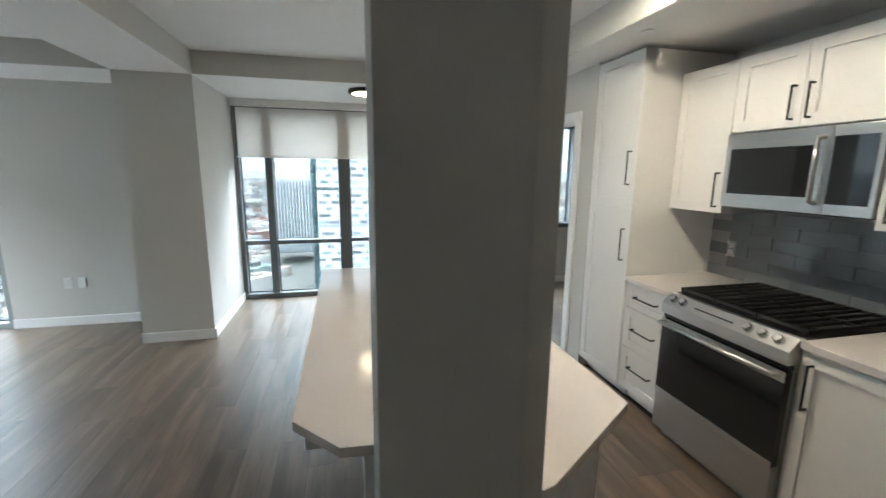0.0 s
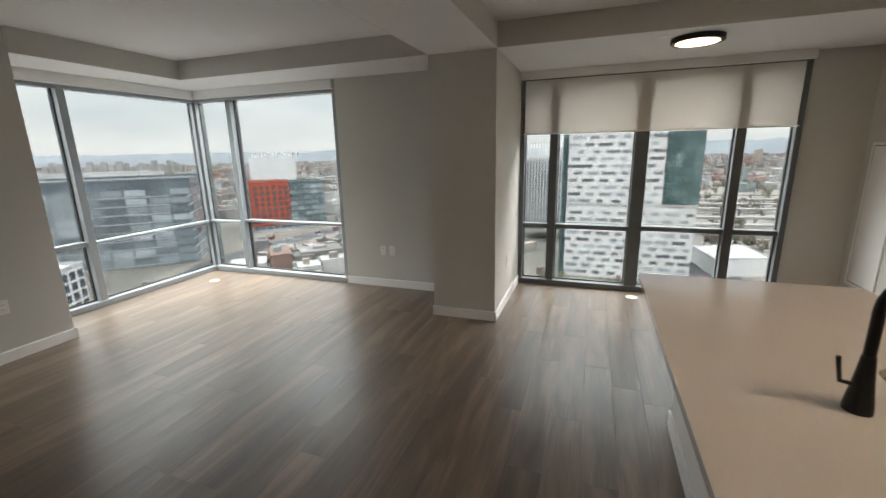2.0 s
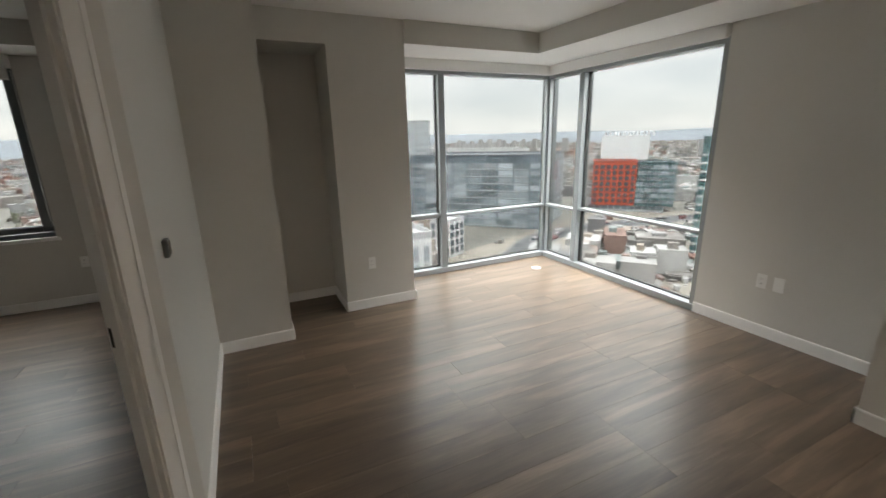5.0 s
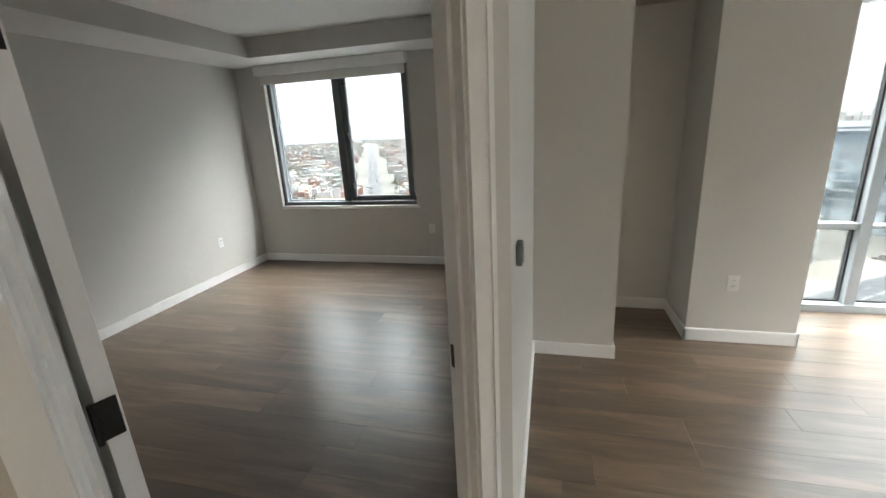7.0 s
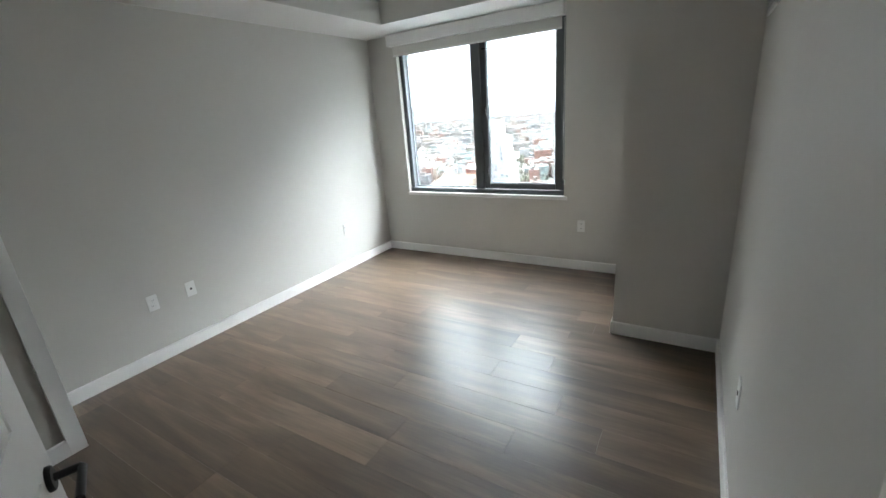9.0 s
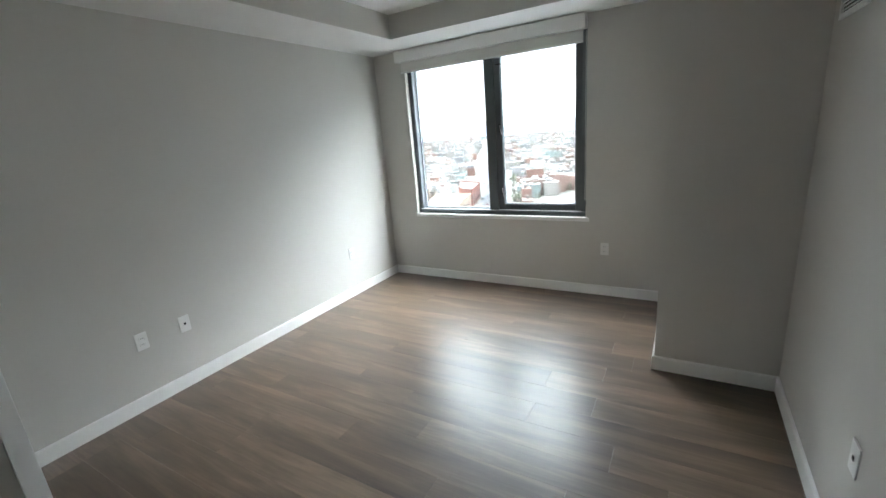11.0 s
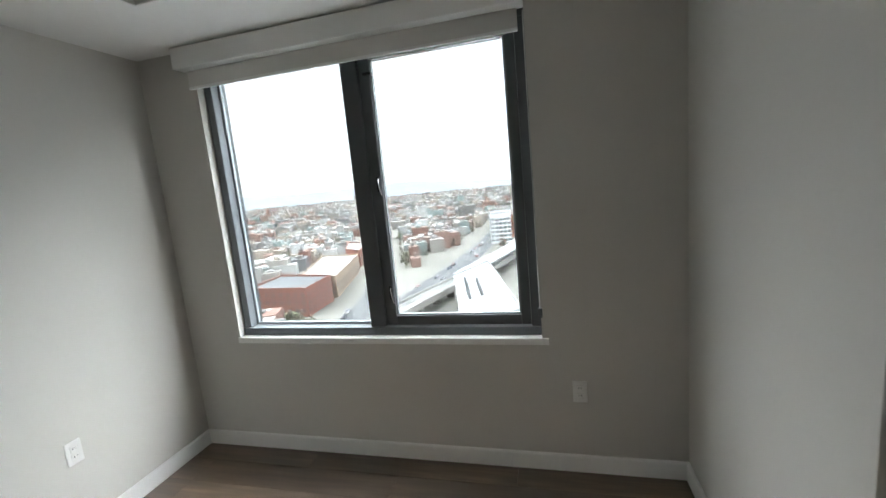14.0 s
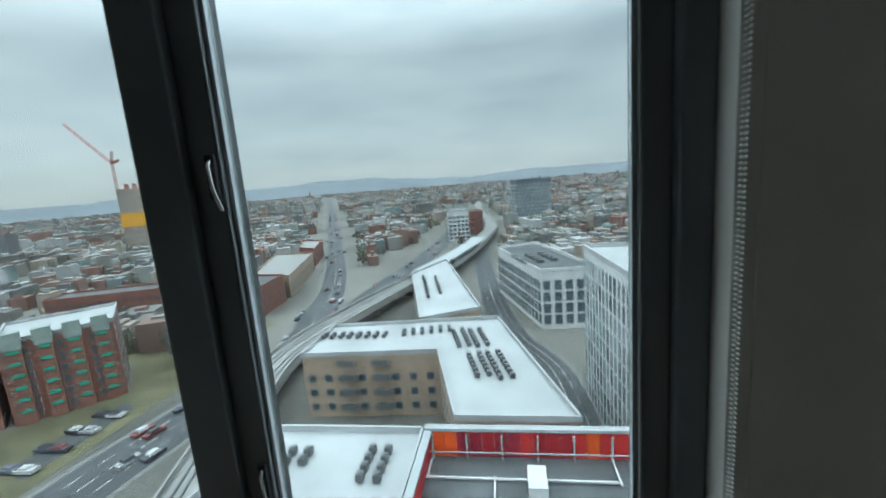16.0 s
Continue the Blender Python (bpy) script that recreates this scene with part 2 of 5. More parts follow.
def lathe(name, profile, m, parent=None, centre=(0, 0, 0), sides=32, axis="Z"):
    """A turned solid from (radius, height) rows."""
    bm = bmesh.new()
    rings = []
    for r, h in profile:
        ring = []
        for i in range(sides):
            a = 2 * math.pi * i / sides
            v = Vector((r * math.cos(a), r * math.sin(a), h))
            if axis == "X":
                v = Vector((h, v.x, v.y))
            ring.append(bm.verts.new(v + Vector(centre)))
        rings.append(ring)
    for a, b in zip(rings, rings[1:]):
        for i in range(sides):
            j = (i + 1) % sides
            bm.faces.new((a[i], a[j], b[j], b[i]))
    bm.faces.new(rings[0][::-1]), bm.faces.new(rings[-1])
    return mesh_object(name, bm, m, parent, smooth=False)


def empty(name, at=(0, 0, 0)):
    e = new(name)
    e.location = at
    return e


def structure(ob, label="", category=""):
    return tagged(ob, label, category, "", "structure")


# ---- the shell of the flat ----
SOFFIT, TRAY, TOP = 2.442, 2.64, 2.95
structure(boxes("wall_south_bedroom", [(-6.5, -2.85, 0, -1.48, -2.667, TOP)], PAINT), "warm grey painted bedroom wall with white baseboard", "wall")
structure(boxes("wall_west_bedroom", [(-6.5, -2.667, 0, -6.278, -2.30, TOP), (-6.5, -0.412, 0, -6.278, 0.233, TOP), (-6.5, -2.30, 0, -6.278, -0.412, 0.735), (-6.5, -2.30, 2.36, -6.278, -0.412, TOP)], PAINT), "warm grey painted wall round the bedroom window", "wall")
structure(boxes("wall_chase", [(-6.5, 0.233, 0, -5.109, 0.878, TOP)], PAINT), "warm grey painted boxed-out column in the bedroom", "wall")
structure(boxes("wall_alcove", [(-6.5, 0.878, 0, -4.325, 1.0, TOP), (-5.45, 1.0, 0, -4.325, 1.548, TOP), (-5.45, 1.548, 0, -5.227, 2.10, TOP), (-5.45, 2.10, 0, -4.683, 2.80, TOP), (-5.227, 1.548, 2.40, -4.683, 2.10, TOP)], PAINT), "warm grey painted wall with a narrow deep alcove", "wall")
ND = Vector((0.7071, -0.7071))   # along the slanted door wall
DA = Vector((-2.64, 1.0))        # its corner with the partition
TH = Vector((-0.7071, -0.7071)) * 0.115


def along(s, depth=0.0):
    p = DA + ND * s + TH * (depth / 0.115)
    return (p.x, p.y)


J0, J1 = 0.141, 0.985            # the door opening along that wall
structure(prism("wall_partition", [(-4.325, 0.878), (-2.70, 0.878), along(J0 - 0.02, 0.115), along(J0 - 0.02), along(0), (-4.325, 1.0)], 0, TOP, PAINT), "warm grey painted partition beside the bedroom door", "wall")
bm = bmesh.new()
add_prism(bm, [along(J0 - 0.02), along(J1 + 0.02), along(J1 + 0.02, 0.115), along(J0 - 0.02, 0.115)], 2.07, TOP)
add_prism(bm, [along(J1 + 0.02), along(1.50), along(1.55, 0.115), along(J1 + 0.02, 0.115)], 0, TOP)
structure(mesh_object("wall_door", bm, PAINT), "warm grey painted slanted wall with the bedroom doorway", "wall")
p, q = along(1.50), along(1.55, 0.115)
structure(prism("wall_hall_west", [q, p, (p[0], -1.8), (-1.6, -1.8), (-1.6, -2.667), (-1.72, -2.667), (-1.72, q[1])], 0, TOP, PAINT), "warm grey painted hall wall", "wall")
structure(boxes("wall_south_hall", [(p[0], -1.95, 0, 3.0, -1.8, TOP)], PAINT), "warm grey painted wall behind the hall", "wall")
structure(boxes("wall_closet", [(-2.75, -2.667, 0, -1.72, -2.13, TOP)], PAINT), "warm grey painted closet corner with white trim", "wall")
structure(boxes("wall_north_living", [(-3.12, 4.965, 0, -1.69, 5.25, TOP), (-5.62, 4.965, 2.442, -3.12, 5.25, TOP)], PAINT), "warm grey painted wall beside the corner windows", "wall")
structure(boxes("wall_west_living", [(-5.62, 2.80, 2.442, -5.32, 4.965, TOP), (-5.62, 2.70, 0, -5.45, 2.80, TOP)], PAINT), "lintel above the west corner window", "wall")
structure(boxes("wall_column", [(-1.69, 4.29, 0, -1.072, 5.85, TOP)], PAINT), "warm grey painted square column at the window wall", "wall")
structure(boxes("wall_north_nook", [(1.585, 5.603, 0, 2.10, 5.85, TOP), (-1.072, 5.603, 2.442, 1.585, 5.85, TOP)], PAINT), "warm grey painted wall round the dining nook window", "wall")
structure(boxes("wall_east", [(2.10, 4.05, 0, 2.22, 5.85, TOP), (2.10, 3.27, 2.06, 2.22, 4.05, TOP), (2.10, 3.0, 0, 2.22, 3.27, TOP)], PAINT), "warm grey painted wall with a doorway to another room", "wall")
structure(boxes("wall_kitchen", [(2.80, -1.8, 0, 2.95, 3.08, TOP), (2.22, 3.0, 0, 5.2, 3.08, TOP)], PAINT), "warm grey painted kitchen wall", "wall")
structure(boxes("wall_guest_room", [(5.05, 3.08, 0, 5.2, 5.85, TOP), (2.22, 5.603, 0, 2.45, 5.85, TOP), (3.50, 5.603, 0, 5.05, 5.85, TOP), (2.45, 5.603, 0, 3.50, 5.85, 0.83), (2.45, 5.603, 2.30, 3.50, 5.85, TOP)], PAINT), "warm grey painted walls of the next room", "wall")
structure(prism("wall_post", [(0.245, 0.842), (0.520, 0.705), (0.592, 0.745), (0.592, 1.03), (0.245, 1.03)], 0, TOP, PAINT, bevel=0.004), "warm grey painted post at the end of the kitchen island", "post")


def ceiling():
    bm = bmesh.new()
    for r in ((-6.5, -2.85, -5.62, 1.0), (-5.62, -2.85, -1.69, 5.25), (-1.69, -2.85, 5.2, 5.85)):
        add_box(bm, r[0], r[1], TRAY, r[2], r[3], TRAY + 0.25)
    for r in ((-6.278, -2.667, -5.75, 0.878), (-5.75, -2.667, -1.6, -2.045), (-3.0, -2.045, -1.6, 0.2), (-5.75, 0.233, -2.75, 0.878),
              (-5.62, 2.80, -4.665, 5.25), (-4.665, 4.285, -1.69, 5.25), (-1.69, -1.8, -1.072, 4.29), (-1.072, 4.29, 2.10, 5.85), (1.79, -1.8, 2.80, 4.29), (2.22, 3.08, 5.05, 5.603)):
        add_box(bm, r[0], r[1], SOFFIT, r[2], r[3], TRAY - 0.001)
    return mesh_object("ceiling", bm, CEIL)


structure(ceiling(), "white painted ceiling with recessed trays and dropped edges", "ceiling")
# painted risers of the trays
structure(boxes("trim_tray_risers", [(-4.668, 2.80, SOFFIT + 0.002, -4.661, 4.281, TRAY), (-4.661, 4.281, SOFFIT + 0.002, -1.69, 4.288, TRAY),
    (-1.697, 1.0, SOFFIT + 0.002, -1.686, 4.281, TRAY), (-1.076, -1.8, SOFFIT + 0.002, -1.065, 4.286, TRAY), (-1.065, 4.284, SOFFIT + 0.002, 1.786, 4.293, TRAY), (1.784, -1.8, SOFFIT + 0.002, 1.793, 4.284, TRAY),
    (-5.753, -2.04, SOFFIT + 0.002, -5.746, 0.233, TRAY), (-5.746, -2.048, SOFFIT + 0.002, -3.0, -2.041, TRAY)], PAINT), "warm grey painted step round the ceiling tray", "trim")


# ---- baseboards, door casings ----
def baseboard():
    bm = bmesh.new()
    h, t = 0.095, 0.014

    def run(x0, y0, x1, y1, nx, ny):
        d = Vector((x1 - x0, y1 - y0)).normalized()
        n = Vector((nx, ny)).normalized()
        a, b = Vector((x0, y0)), Vector((x1, y1))
        prof = ((0, 0), (t, 0), (t, h - 0.008), (t - 0.005, h), (0, h))
        ra = [bm.verts.new((*(a + n * u), w)) for u, w in prof]
        rb = [bm.verts.new((*(b + n * u), w)) for u, w in prof]
        bm.faces.new(ra), bm.faces.new(rb[::-1])
        for i in range(5):
            j = (i + 1) % 5
            bm.faces.new((ra[i], rb[i], rb[j], ra[j]))

    for r in ((-6.278, -2.667, -2.75, -2.667, 0, 1), (-6.278, -2.667, -6.278, 0.233, 1, 0), (-6.278, 0.233, -5.095, 0.233, 0, -1), (-5.109, 0.233, -5.109, 0.878, 1, 0),
              (-5.109, 0.878, -2.70, 0.878, 0, -1), (-4.325, 1.0, -2.64, 1.0, 0, 1), (-4.325, 1.0, -4.325, 1.562, 1, 0), (-5.227, 1.548, -4.325, 1.548, 0, 1),
              (-5.227, 1.548, -5.227, 2.10, 1, 0), (-5.227, 2.10, -4.669, 2.10, 0, -1), (-4.683, 2.086, -4.683, 2.814, 1, 0), (-5.30, 2.80, -4.669, 2.80, 0, 1), (-3.12, 4.965, -1.69, 4.965, 0, -1),
              (-1.69, 4.276, -1.69, 4.965, -1, 0), (-1.704, 4.29, -1.058, 4.29, 0, -1), (-1.072, 4.276, -1.072, 5.603, 1, 0), (1.585, 5.603, 2.10, 5.603, 0, -1), (2.10, 4.14, 2.10, 5.603, -1, 0),
              (2.22, 5.603, 5.05, 5.603, 0, -1), (-2.75, -2.667, -2.75, -2.13, -1, 0), (-2.764, -2.13, -1.72, -2.13, 0, 1),
              (*along(0), *along(J0 - 0.075), 0.7071, 0.7071), (*along(J1 + 0.075), *along(1.5), 0.7071, 0.7071)):
        run(*r)
    return mesh_object("baseboard", bm, TRIM)


structure(baseboard(), "white painted baseboard along the walls", "baseboard")


def slanted_door():
    """Jamb and casing of the bedroom doorway, with its open leaf."""
    bm = bmesh.new()
    def seg(s0, s1, d0, d1, z0, z1):
        add_prism(bm, [along(s0, d0), along(s1, d0), along(s1, d1), along(s0, d1)], z0, z1)
    for s0, s1 in ((J0 - 0.02, J0), (J1, J1 + 0.02)):
        seg(s0, s1, -0.003, 0.118, 0, 2.07)
    seg(J0, J1, -0.003, 0.118, 2.05, 2.07)
    for s0, s1 in ((J0, J0 + 0.012), (J1 - 0.012, J1)):   # stops
        seg(s0, s1, 0.035, 0.078, 0, 2.05)
    seg(J0 + 0.012, J1 - 0.012, 0.035, 0.078, 2.038, 2.05)
    for d0, d1 in ((-0.018, -0.003), (0.118, 0.133)):      # casings
        seg(J0 - 0.072, J0 - 0.006, d0, d1, 0, 2.13)
        seg(J1 + 0.006, J1 + 0.072, d0, d1, 0, 2.13)
        seg(J0 - 0.006, J1 + 0.006, d0, d1, 2.064, 2.13)
        seg(J0 - 0.076, J0 - 0.060, d0 - 0.004, d1 + 0.004, 0, 2.134)
    ob = structure(mesh_object("trim_bedroom_door", bm, TRIM), "white painted door frame and casing of the bedroom", "door frame")
    bm = bmesh.new()
    add_prism(bm, [along(J0 - 0.001, 0.080), along(J0 + 0.0025, 0.080), along(J0 + 0.0025, 0.112), along(J0 - 0.001, 0.112)], 0.915, 0.99)
    mesh_object("strike_plate", bm, BLACK, ob)
    leaf = empty("door_1", (*along(J1 - 0.002, 0.125), 0))
    leaf.rotation_euler = (0, 0, math.atan2(-0.93, -0.37))
    bm = bmesh.new()
    add_box(bm, 0.004, -0.058, 0.008, 0.80, -0.018, 2.04, 0.0015)
    for z0, z1 in ((0.22, 0.98), (1.10, 1.92)):   # raised panel mouldings on both faces
        for y in (-0.0585, -0.0175):
            for a in ((0.12, z0, 0.68, z0 + 0.018), (0.12, z1 - 0.018, 0.68, z1), (0.12, z0, 0.138, z1), (0.662, z0, 0.68, z1)):
                add_box(bm, a[0], y - 0.004, a[1], a[2], y + 0.004, a[3])
    mesh_object("panel", bm, TRIM, leaf)
    for k, z in enumerate((0.25, 1.075, 1.82)):
        bm = bmesh.new()
        add_box(bm, 0.0005, -0.053, z - 0.045, 0.0042, -0.010, z + 0.045, 0.001)
        mesh_object("hinge", bm, BLACK, leaf)
        rod("hinge_pin", [(-0.002, -0.008, z - 0.047), (-0.002, -0.008, z + 0.047)], 0.006, BLACK, leaf)
    for side in (-1, 1):
        y = -0.018 if side > 0 else -0.058
        lathe("rose", [(0.0, 0.0), (0.027, 0.0), (0.027, 0.007), (0.024, 0.010), (0.0, 0.010)], BLACK, leaf).matrix_basis = Matrix.Translation((0.735, y, 0.95)) @ pose(0, 0, 0, -90 * side, 0, 0)
        rod("lever", [(0.735, y + side * 0.008, 0.95), (0.735, y + side * 0.052, 0.95), (0.728, y + side * 0.057, 0.95), (0.625, y + side * 0.057, 0.95)], 0.009, BLACK, leaf)
    structure(leaf, "white panelled bedroom door standing open with black lever", "door")


slanted_door()
structure(boxes("trim_guest_door", [(2.082, 4.05, 0, 2.10, 4.12, 2.12), (2.082, 3.19, 0, 2.10, 3.27, 2.12), (2.082, 3.27, 2.05, 2.10, 4.05, 2.12), (2.10, 4.032, 0, 2.22, 4.05, 2.05), (2.10, 3.27, 0, 2.22, 3.288, 2.05), (2.10, 3.288, 2.035, 2.22, 4.032, 2.06),
    (2.13, 4.018, 0, 2.17, 4.032, 2.03)], TRIM, bevel=0.002), "white painted door frame beside the pantry", "door frame")
structure(boxes("trim_closet_corner", [(-2.766, -2.19, 0, -2.75, -2.12, 2.12), (-2.766, -2.13, 0, -2.69, -2.114, 2.12)], TRIM, bevel=0.002), "white painted corner casing of the closet", "door frame")
strike = structure(boxes("trim_guest_strike", [(2.14, 4.0145, 0.92, 2.165, 4.0185, 0.98)], BLACK), "black strike plate in the white door frame", "strike plate")


# ---- windows ----
def framed_window(name, axis, plane, u0, u1, z0, z1, uprights, rails, m, label, depth=0.16, edge=0.05, inward=1.0):
    """A glazed wall: axis 'x' lies along x at y = plane, 'y' along y at x = plane. rails: (u0, u1, z, height)."""
    w = empty(name)
    def span(a0, a1, lo, hi, d0, d1):
        d0, d1 = sorted((plane + inward * d0, plane + inward * d1))
        return (a0, d0, lo, a1, d1, hi) if axis == "x" else (d0, a0, lo, d1, a1, hi)
    rows = [span(u0, u1, z0, z0 + 0.062, -0.05, depth - 0.05), span(u0, u1, z1 - edge, z1, -0.05, depth - 0.06),
            span(u0, u0 + edge, z0 + 0.062, z1 - edge, -0.05, depth - 0.065), span(u1 - edge, u1, z0 + 0.062, z1 - edge, -0.05, depth - 0.065)]
    for u, width in uprights:
        rows.append(span(u - width / 2, u + width / 2, z0 + 0.062, z1 - edge, -0.05, depth - 0.07))
    for a, b, z, h in rails:
        rows.append(span(a, b, z - h / 2, z + h / 2, -0.045, depth - 0.085))
    boxes("frame", rows, m, w, bevel=0.004)
    rub = []
    cuts = [u0 + edge] + [c for u, width in sorted(uprights) for c in (u - width / 2, u + width / 2)] + [u1 - edge]
    for a, b in zip(cuts[::2], cuts[1::2]):
        for r in (span(a, a + 0.012, z0 + 0.062, z1 - edge, -0.012, 0.022), span(b - 0.012, b, z0 + 0.062, z1 - edge, -0.012, 0.022), span(a + 0.012, b - 0.012, z0 + 0.062, z0 + 0.074, -0.012, 0.022)):
            rub.append(r)
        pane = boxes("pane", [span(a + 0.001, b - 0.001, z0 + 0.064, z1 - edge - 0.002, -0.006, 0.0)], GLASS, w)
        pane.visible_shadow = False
    boxes("gasket", rub, RUBBER, w)
    return structure(w, label, "window")


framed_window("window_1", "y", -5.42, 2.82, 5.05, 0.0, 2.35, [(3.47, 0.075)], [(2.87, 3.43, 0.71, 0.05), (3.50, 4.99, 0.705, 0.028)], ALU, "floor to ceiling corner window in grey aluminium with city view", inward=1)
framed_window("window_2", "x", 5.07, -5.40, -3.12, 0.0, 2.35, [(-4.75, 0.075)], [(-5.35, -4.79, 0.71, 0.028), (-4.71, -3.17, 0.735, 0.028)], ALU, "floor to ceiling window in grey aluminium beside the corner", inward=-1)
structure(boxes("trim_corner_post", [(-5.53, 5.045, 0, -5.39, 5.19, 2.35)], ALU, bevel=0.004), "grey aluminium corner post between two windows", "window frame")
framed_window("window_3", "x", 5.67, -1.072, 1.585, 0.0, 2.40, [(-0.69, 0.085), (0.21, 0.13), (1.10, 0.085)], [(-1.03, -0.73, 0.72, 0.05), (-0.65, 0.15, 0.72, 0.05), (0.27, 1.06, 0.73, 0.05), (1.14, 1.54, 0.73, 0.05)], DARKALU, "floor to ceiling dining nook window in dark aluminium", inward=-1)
structure(boxes("trim_shade_boxes", [(-5.40, 2.80, 2.335, -5.26, 4.93, 2.441), (-5.40, 4.93, 2.335, -3.14, 5.07, 2.441)], TRIM, bevel=0.006), "white roller shade cassette above the corner windows", "shade box")


def bedroom_window():
    w = empty("window_4")
    y0, y1, z0, z1 = -2.30, -0.445, 0.735, 2.36
    x = -6.36
    ym = -1.365
    boxes("sill", [(-6.50, y0, z0 - 0.03, -6.272, -0.412, z0 + 0.006)], TRIM, w, bevel=0.003)
    boxes("reveal", [(-6.50, y0, z0 + 0.006, -6.280, y0 + 0.012, z1), (-6.50, y1 + 0.001, z0 + 0.006, -6.280, -0.412, z1)], PAINT, w)
    boxes("frame", [(x - 0.09, y0 + 0.012, z0 + 0.006, x + 0.04, y1, z0 + 0.052), (x - 0.09, y0 + 0.012, z1 - 0.05, x + 0.04, y1, z1), (x - 0.09, y0 + 0.012, z0 + 0.052, x + 0.03, y0 + 0.062, z1 - 0.05),
        (x - 0.09, y1 - 0.05, z0 + 0.052, x + 0.03, y1, z1 - 0.05), (x - 0.09, ym - 0.05, z0 + 0.052, x + 0.03, ym + 0.045, z1 - 0.05)], DARKALU, w, bevel=0.005)
    # the casement beside the mullion
    c0, c1 = ym + 0.047, y1 - 0.052
    sash = boxes("sash", [(x - 0.05, c0, z0 + 0.056, x + 0.012, c0 + 0.062, z1 - 0.054), (x - 0.05, c1 - 0.05, z0 + 0.056, x + 0.012, c1, z1 - 0.054), (x - 0.05, c0 + 0.062, z0 + 0.056, x + 0.012, c1 - 0.05, z0 + 0.112), (x - 0.05, c0 + 0.062, z1 - 0.11, x + 0.012, c1 - 0.05, z1 - 0.054)], DARKALU, w, bevel=0.005)
    boxes("bead", [(x - 0.02, c0 + 0.062, z0 + 0.112, x + 0.002, c0 + 0.071, z1 - 0.11), (x - 0.02, c1 - 0.059, z0 + 0.112, x + 0.002, c1 - 0.05, z1 - 0.11), (x - 0.02, c0 + 0.071, z0 + 0.112, x + 0.002, c1 - 0.059, z0 + 0.121),
        (x - 0.06, y0 + 0.062, z0 + 0.052, x - 0.03, y0 + 0.074, z1 - 0.05), (x - 0.06, ym - 0.062, z0 + 0.052, x - 0.03, ym - 0.05, z1 - 0.05), (x - 0.06, y0 + 0.074, z0 + 0.052, x - 0.03, ym - 0.062, z0 + 0.066)], ALU, w, bevel=0.002)
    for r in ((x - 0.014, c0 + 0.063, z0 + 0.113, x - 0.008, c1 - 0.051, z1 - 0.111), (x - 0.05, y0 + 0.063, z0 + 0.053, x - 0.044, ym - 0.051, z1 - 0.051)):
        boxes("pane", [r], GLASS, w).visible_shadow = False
    for z in (1.60, 0.985):
        boxes("latch", [(x + 0.012, c0 + 0.036, z - 0.04, x + 0.022, c0 + 0.056, z + 0.04)], BLACK, w, bevel=0.004)
        rod("lever", [(x + 0.022, c0 + 0.048, z + 0.028), (x + 0.032, c0 + 0.05, z + 0.02), (x + 0.034, c0 + 0.054, z - 0.02), (x + 0.028, c0 + 0.062, z - 0.06)], 0.0036, CHROME, w)
    boxes("restrictor", [(x + 0.0, c0 + 0.03, z1 - 0.19, x + 0.03, c0 + 0.075, z1 - 0.178)], BLACK, w)
    return structure(w, "dark aluminium casement window with white sill over the city", "window")


bedroom_window()


def roller_shade(name, axis, plane, u0, u1, ztop, zbox, zlow, inward, label):
    s = empty(name)
    def span(a0, a1, lo, hi, d0, d1):
        d0, d1 = sorted((plane + inward * d0, plane + inward * d1))
        return (a0, d0, lo, a1, d1, hi) if axis == "x" else (d0, a0, lo, d1, a1, hi)
    boxes("cassette", [span(u0 - 0.01, u1 + 0.01, zbox, ztop, 0.0, 0.09)], TRIM, s, bevel=0.006)
    boxes("fabric", [span(u0 + 0.02, u1 - 0.02, zlow + 0.012, zbox + 0.01, 0.02, 0.0225)], FABRIC, s)
    boxes("bottom_bar", [span(u0 + 0.02, u1 - 0.02, zlow, zlow + 0.016, 0.014, 0.028)], TRIM, s, bevel=0.004)
    return tagged(s, label, "roller shade")


roller_shade("roller_shade", "x", 5.60, -1.06, 1.575, 2.441, 2.36, 1.77, -1, "white fabric roller shade half down at the nook window")
sh = roller_shade("roller_shade", "y", -6.276, -2.33, -0.452, 2.436, 2.325, 2.225, 1, "white roller shade rolled up above the bedroom window")


def bead_chain(x, y, z0, z1):
    c = empty("bead_chain", (x, y, z0))
    bm = bmesh.new()
    n = int((z1 - z0) / 0.0075)
    for i in range(n):
        for dx in (-0.006, 0.006):
            bmesh.ops.create_icosphere(bm, subdivisions=1, radius=0.0026, matrix=Matrix.Translation((dx, 0, 0.02 + i * 0.0075)))
    tagged(mesh_object("beads", bm, PLASTIC, c), kind="stuff")
    boxes("tensioner", [(-0.012, -0.01, -0.03, 0.012, 0.012, 0.02)], DARKALU, c, bevel=0.004)
    return tagged(c, "white bead chain of the roller shade beside the window", "shade chain")


bead_chain(-6.255, -0.447, 0.89, 2.30)
bead_chain(-1.055, 5.56, 1.2, 2.40)
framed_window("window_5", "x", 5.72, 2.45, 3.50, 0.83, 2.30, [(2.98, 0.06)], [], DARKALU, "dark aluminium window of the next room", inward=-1)


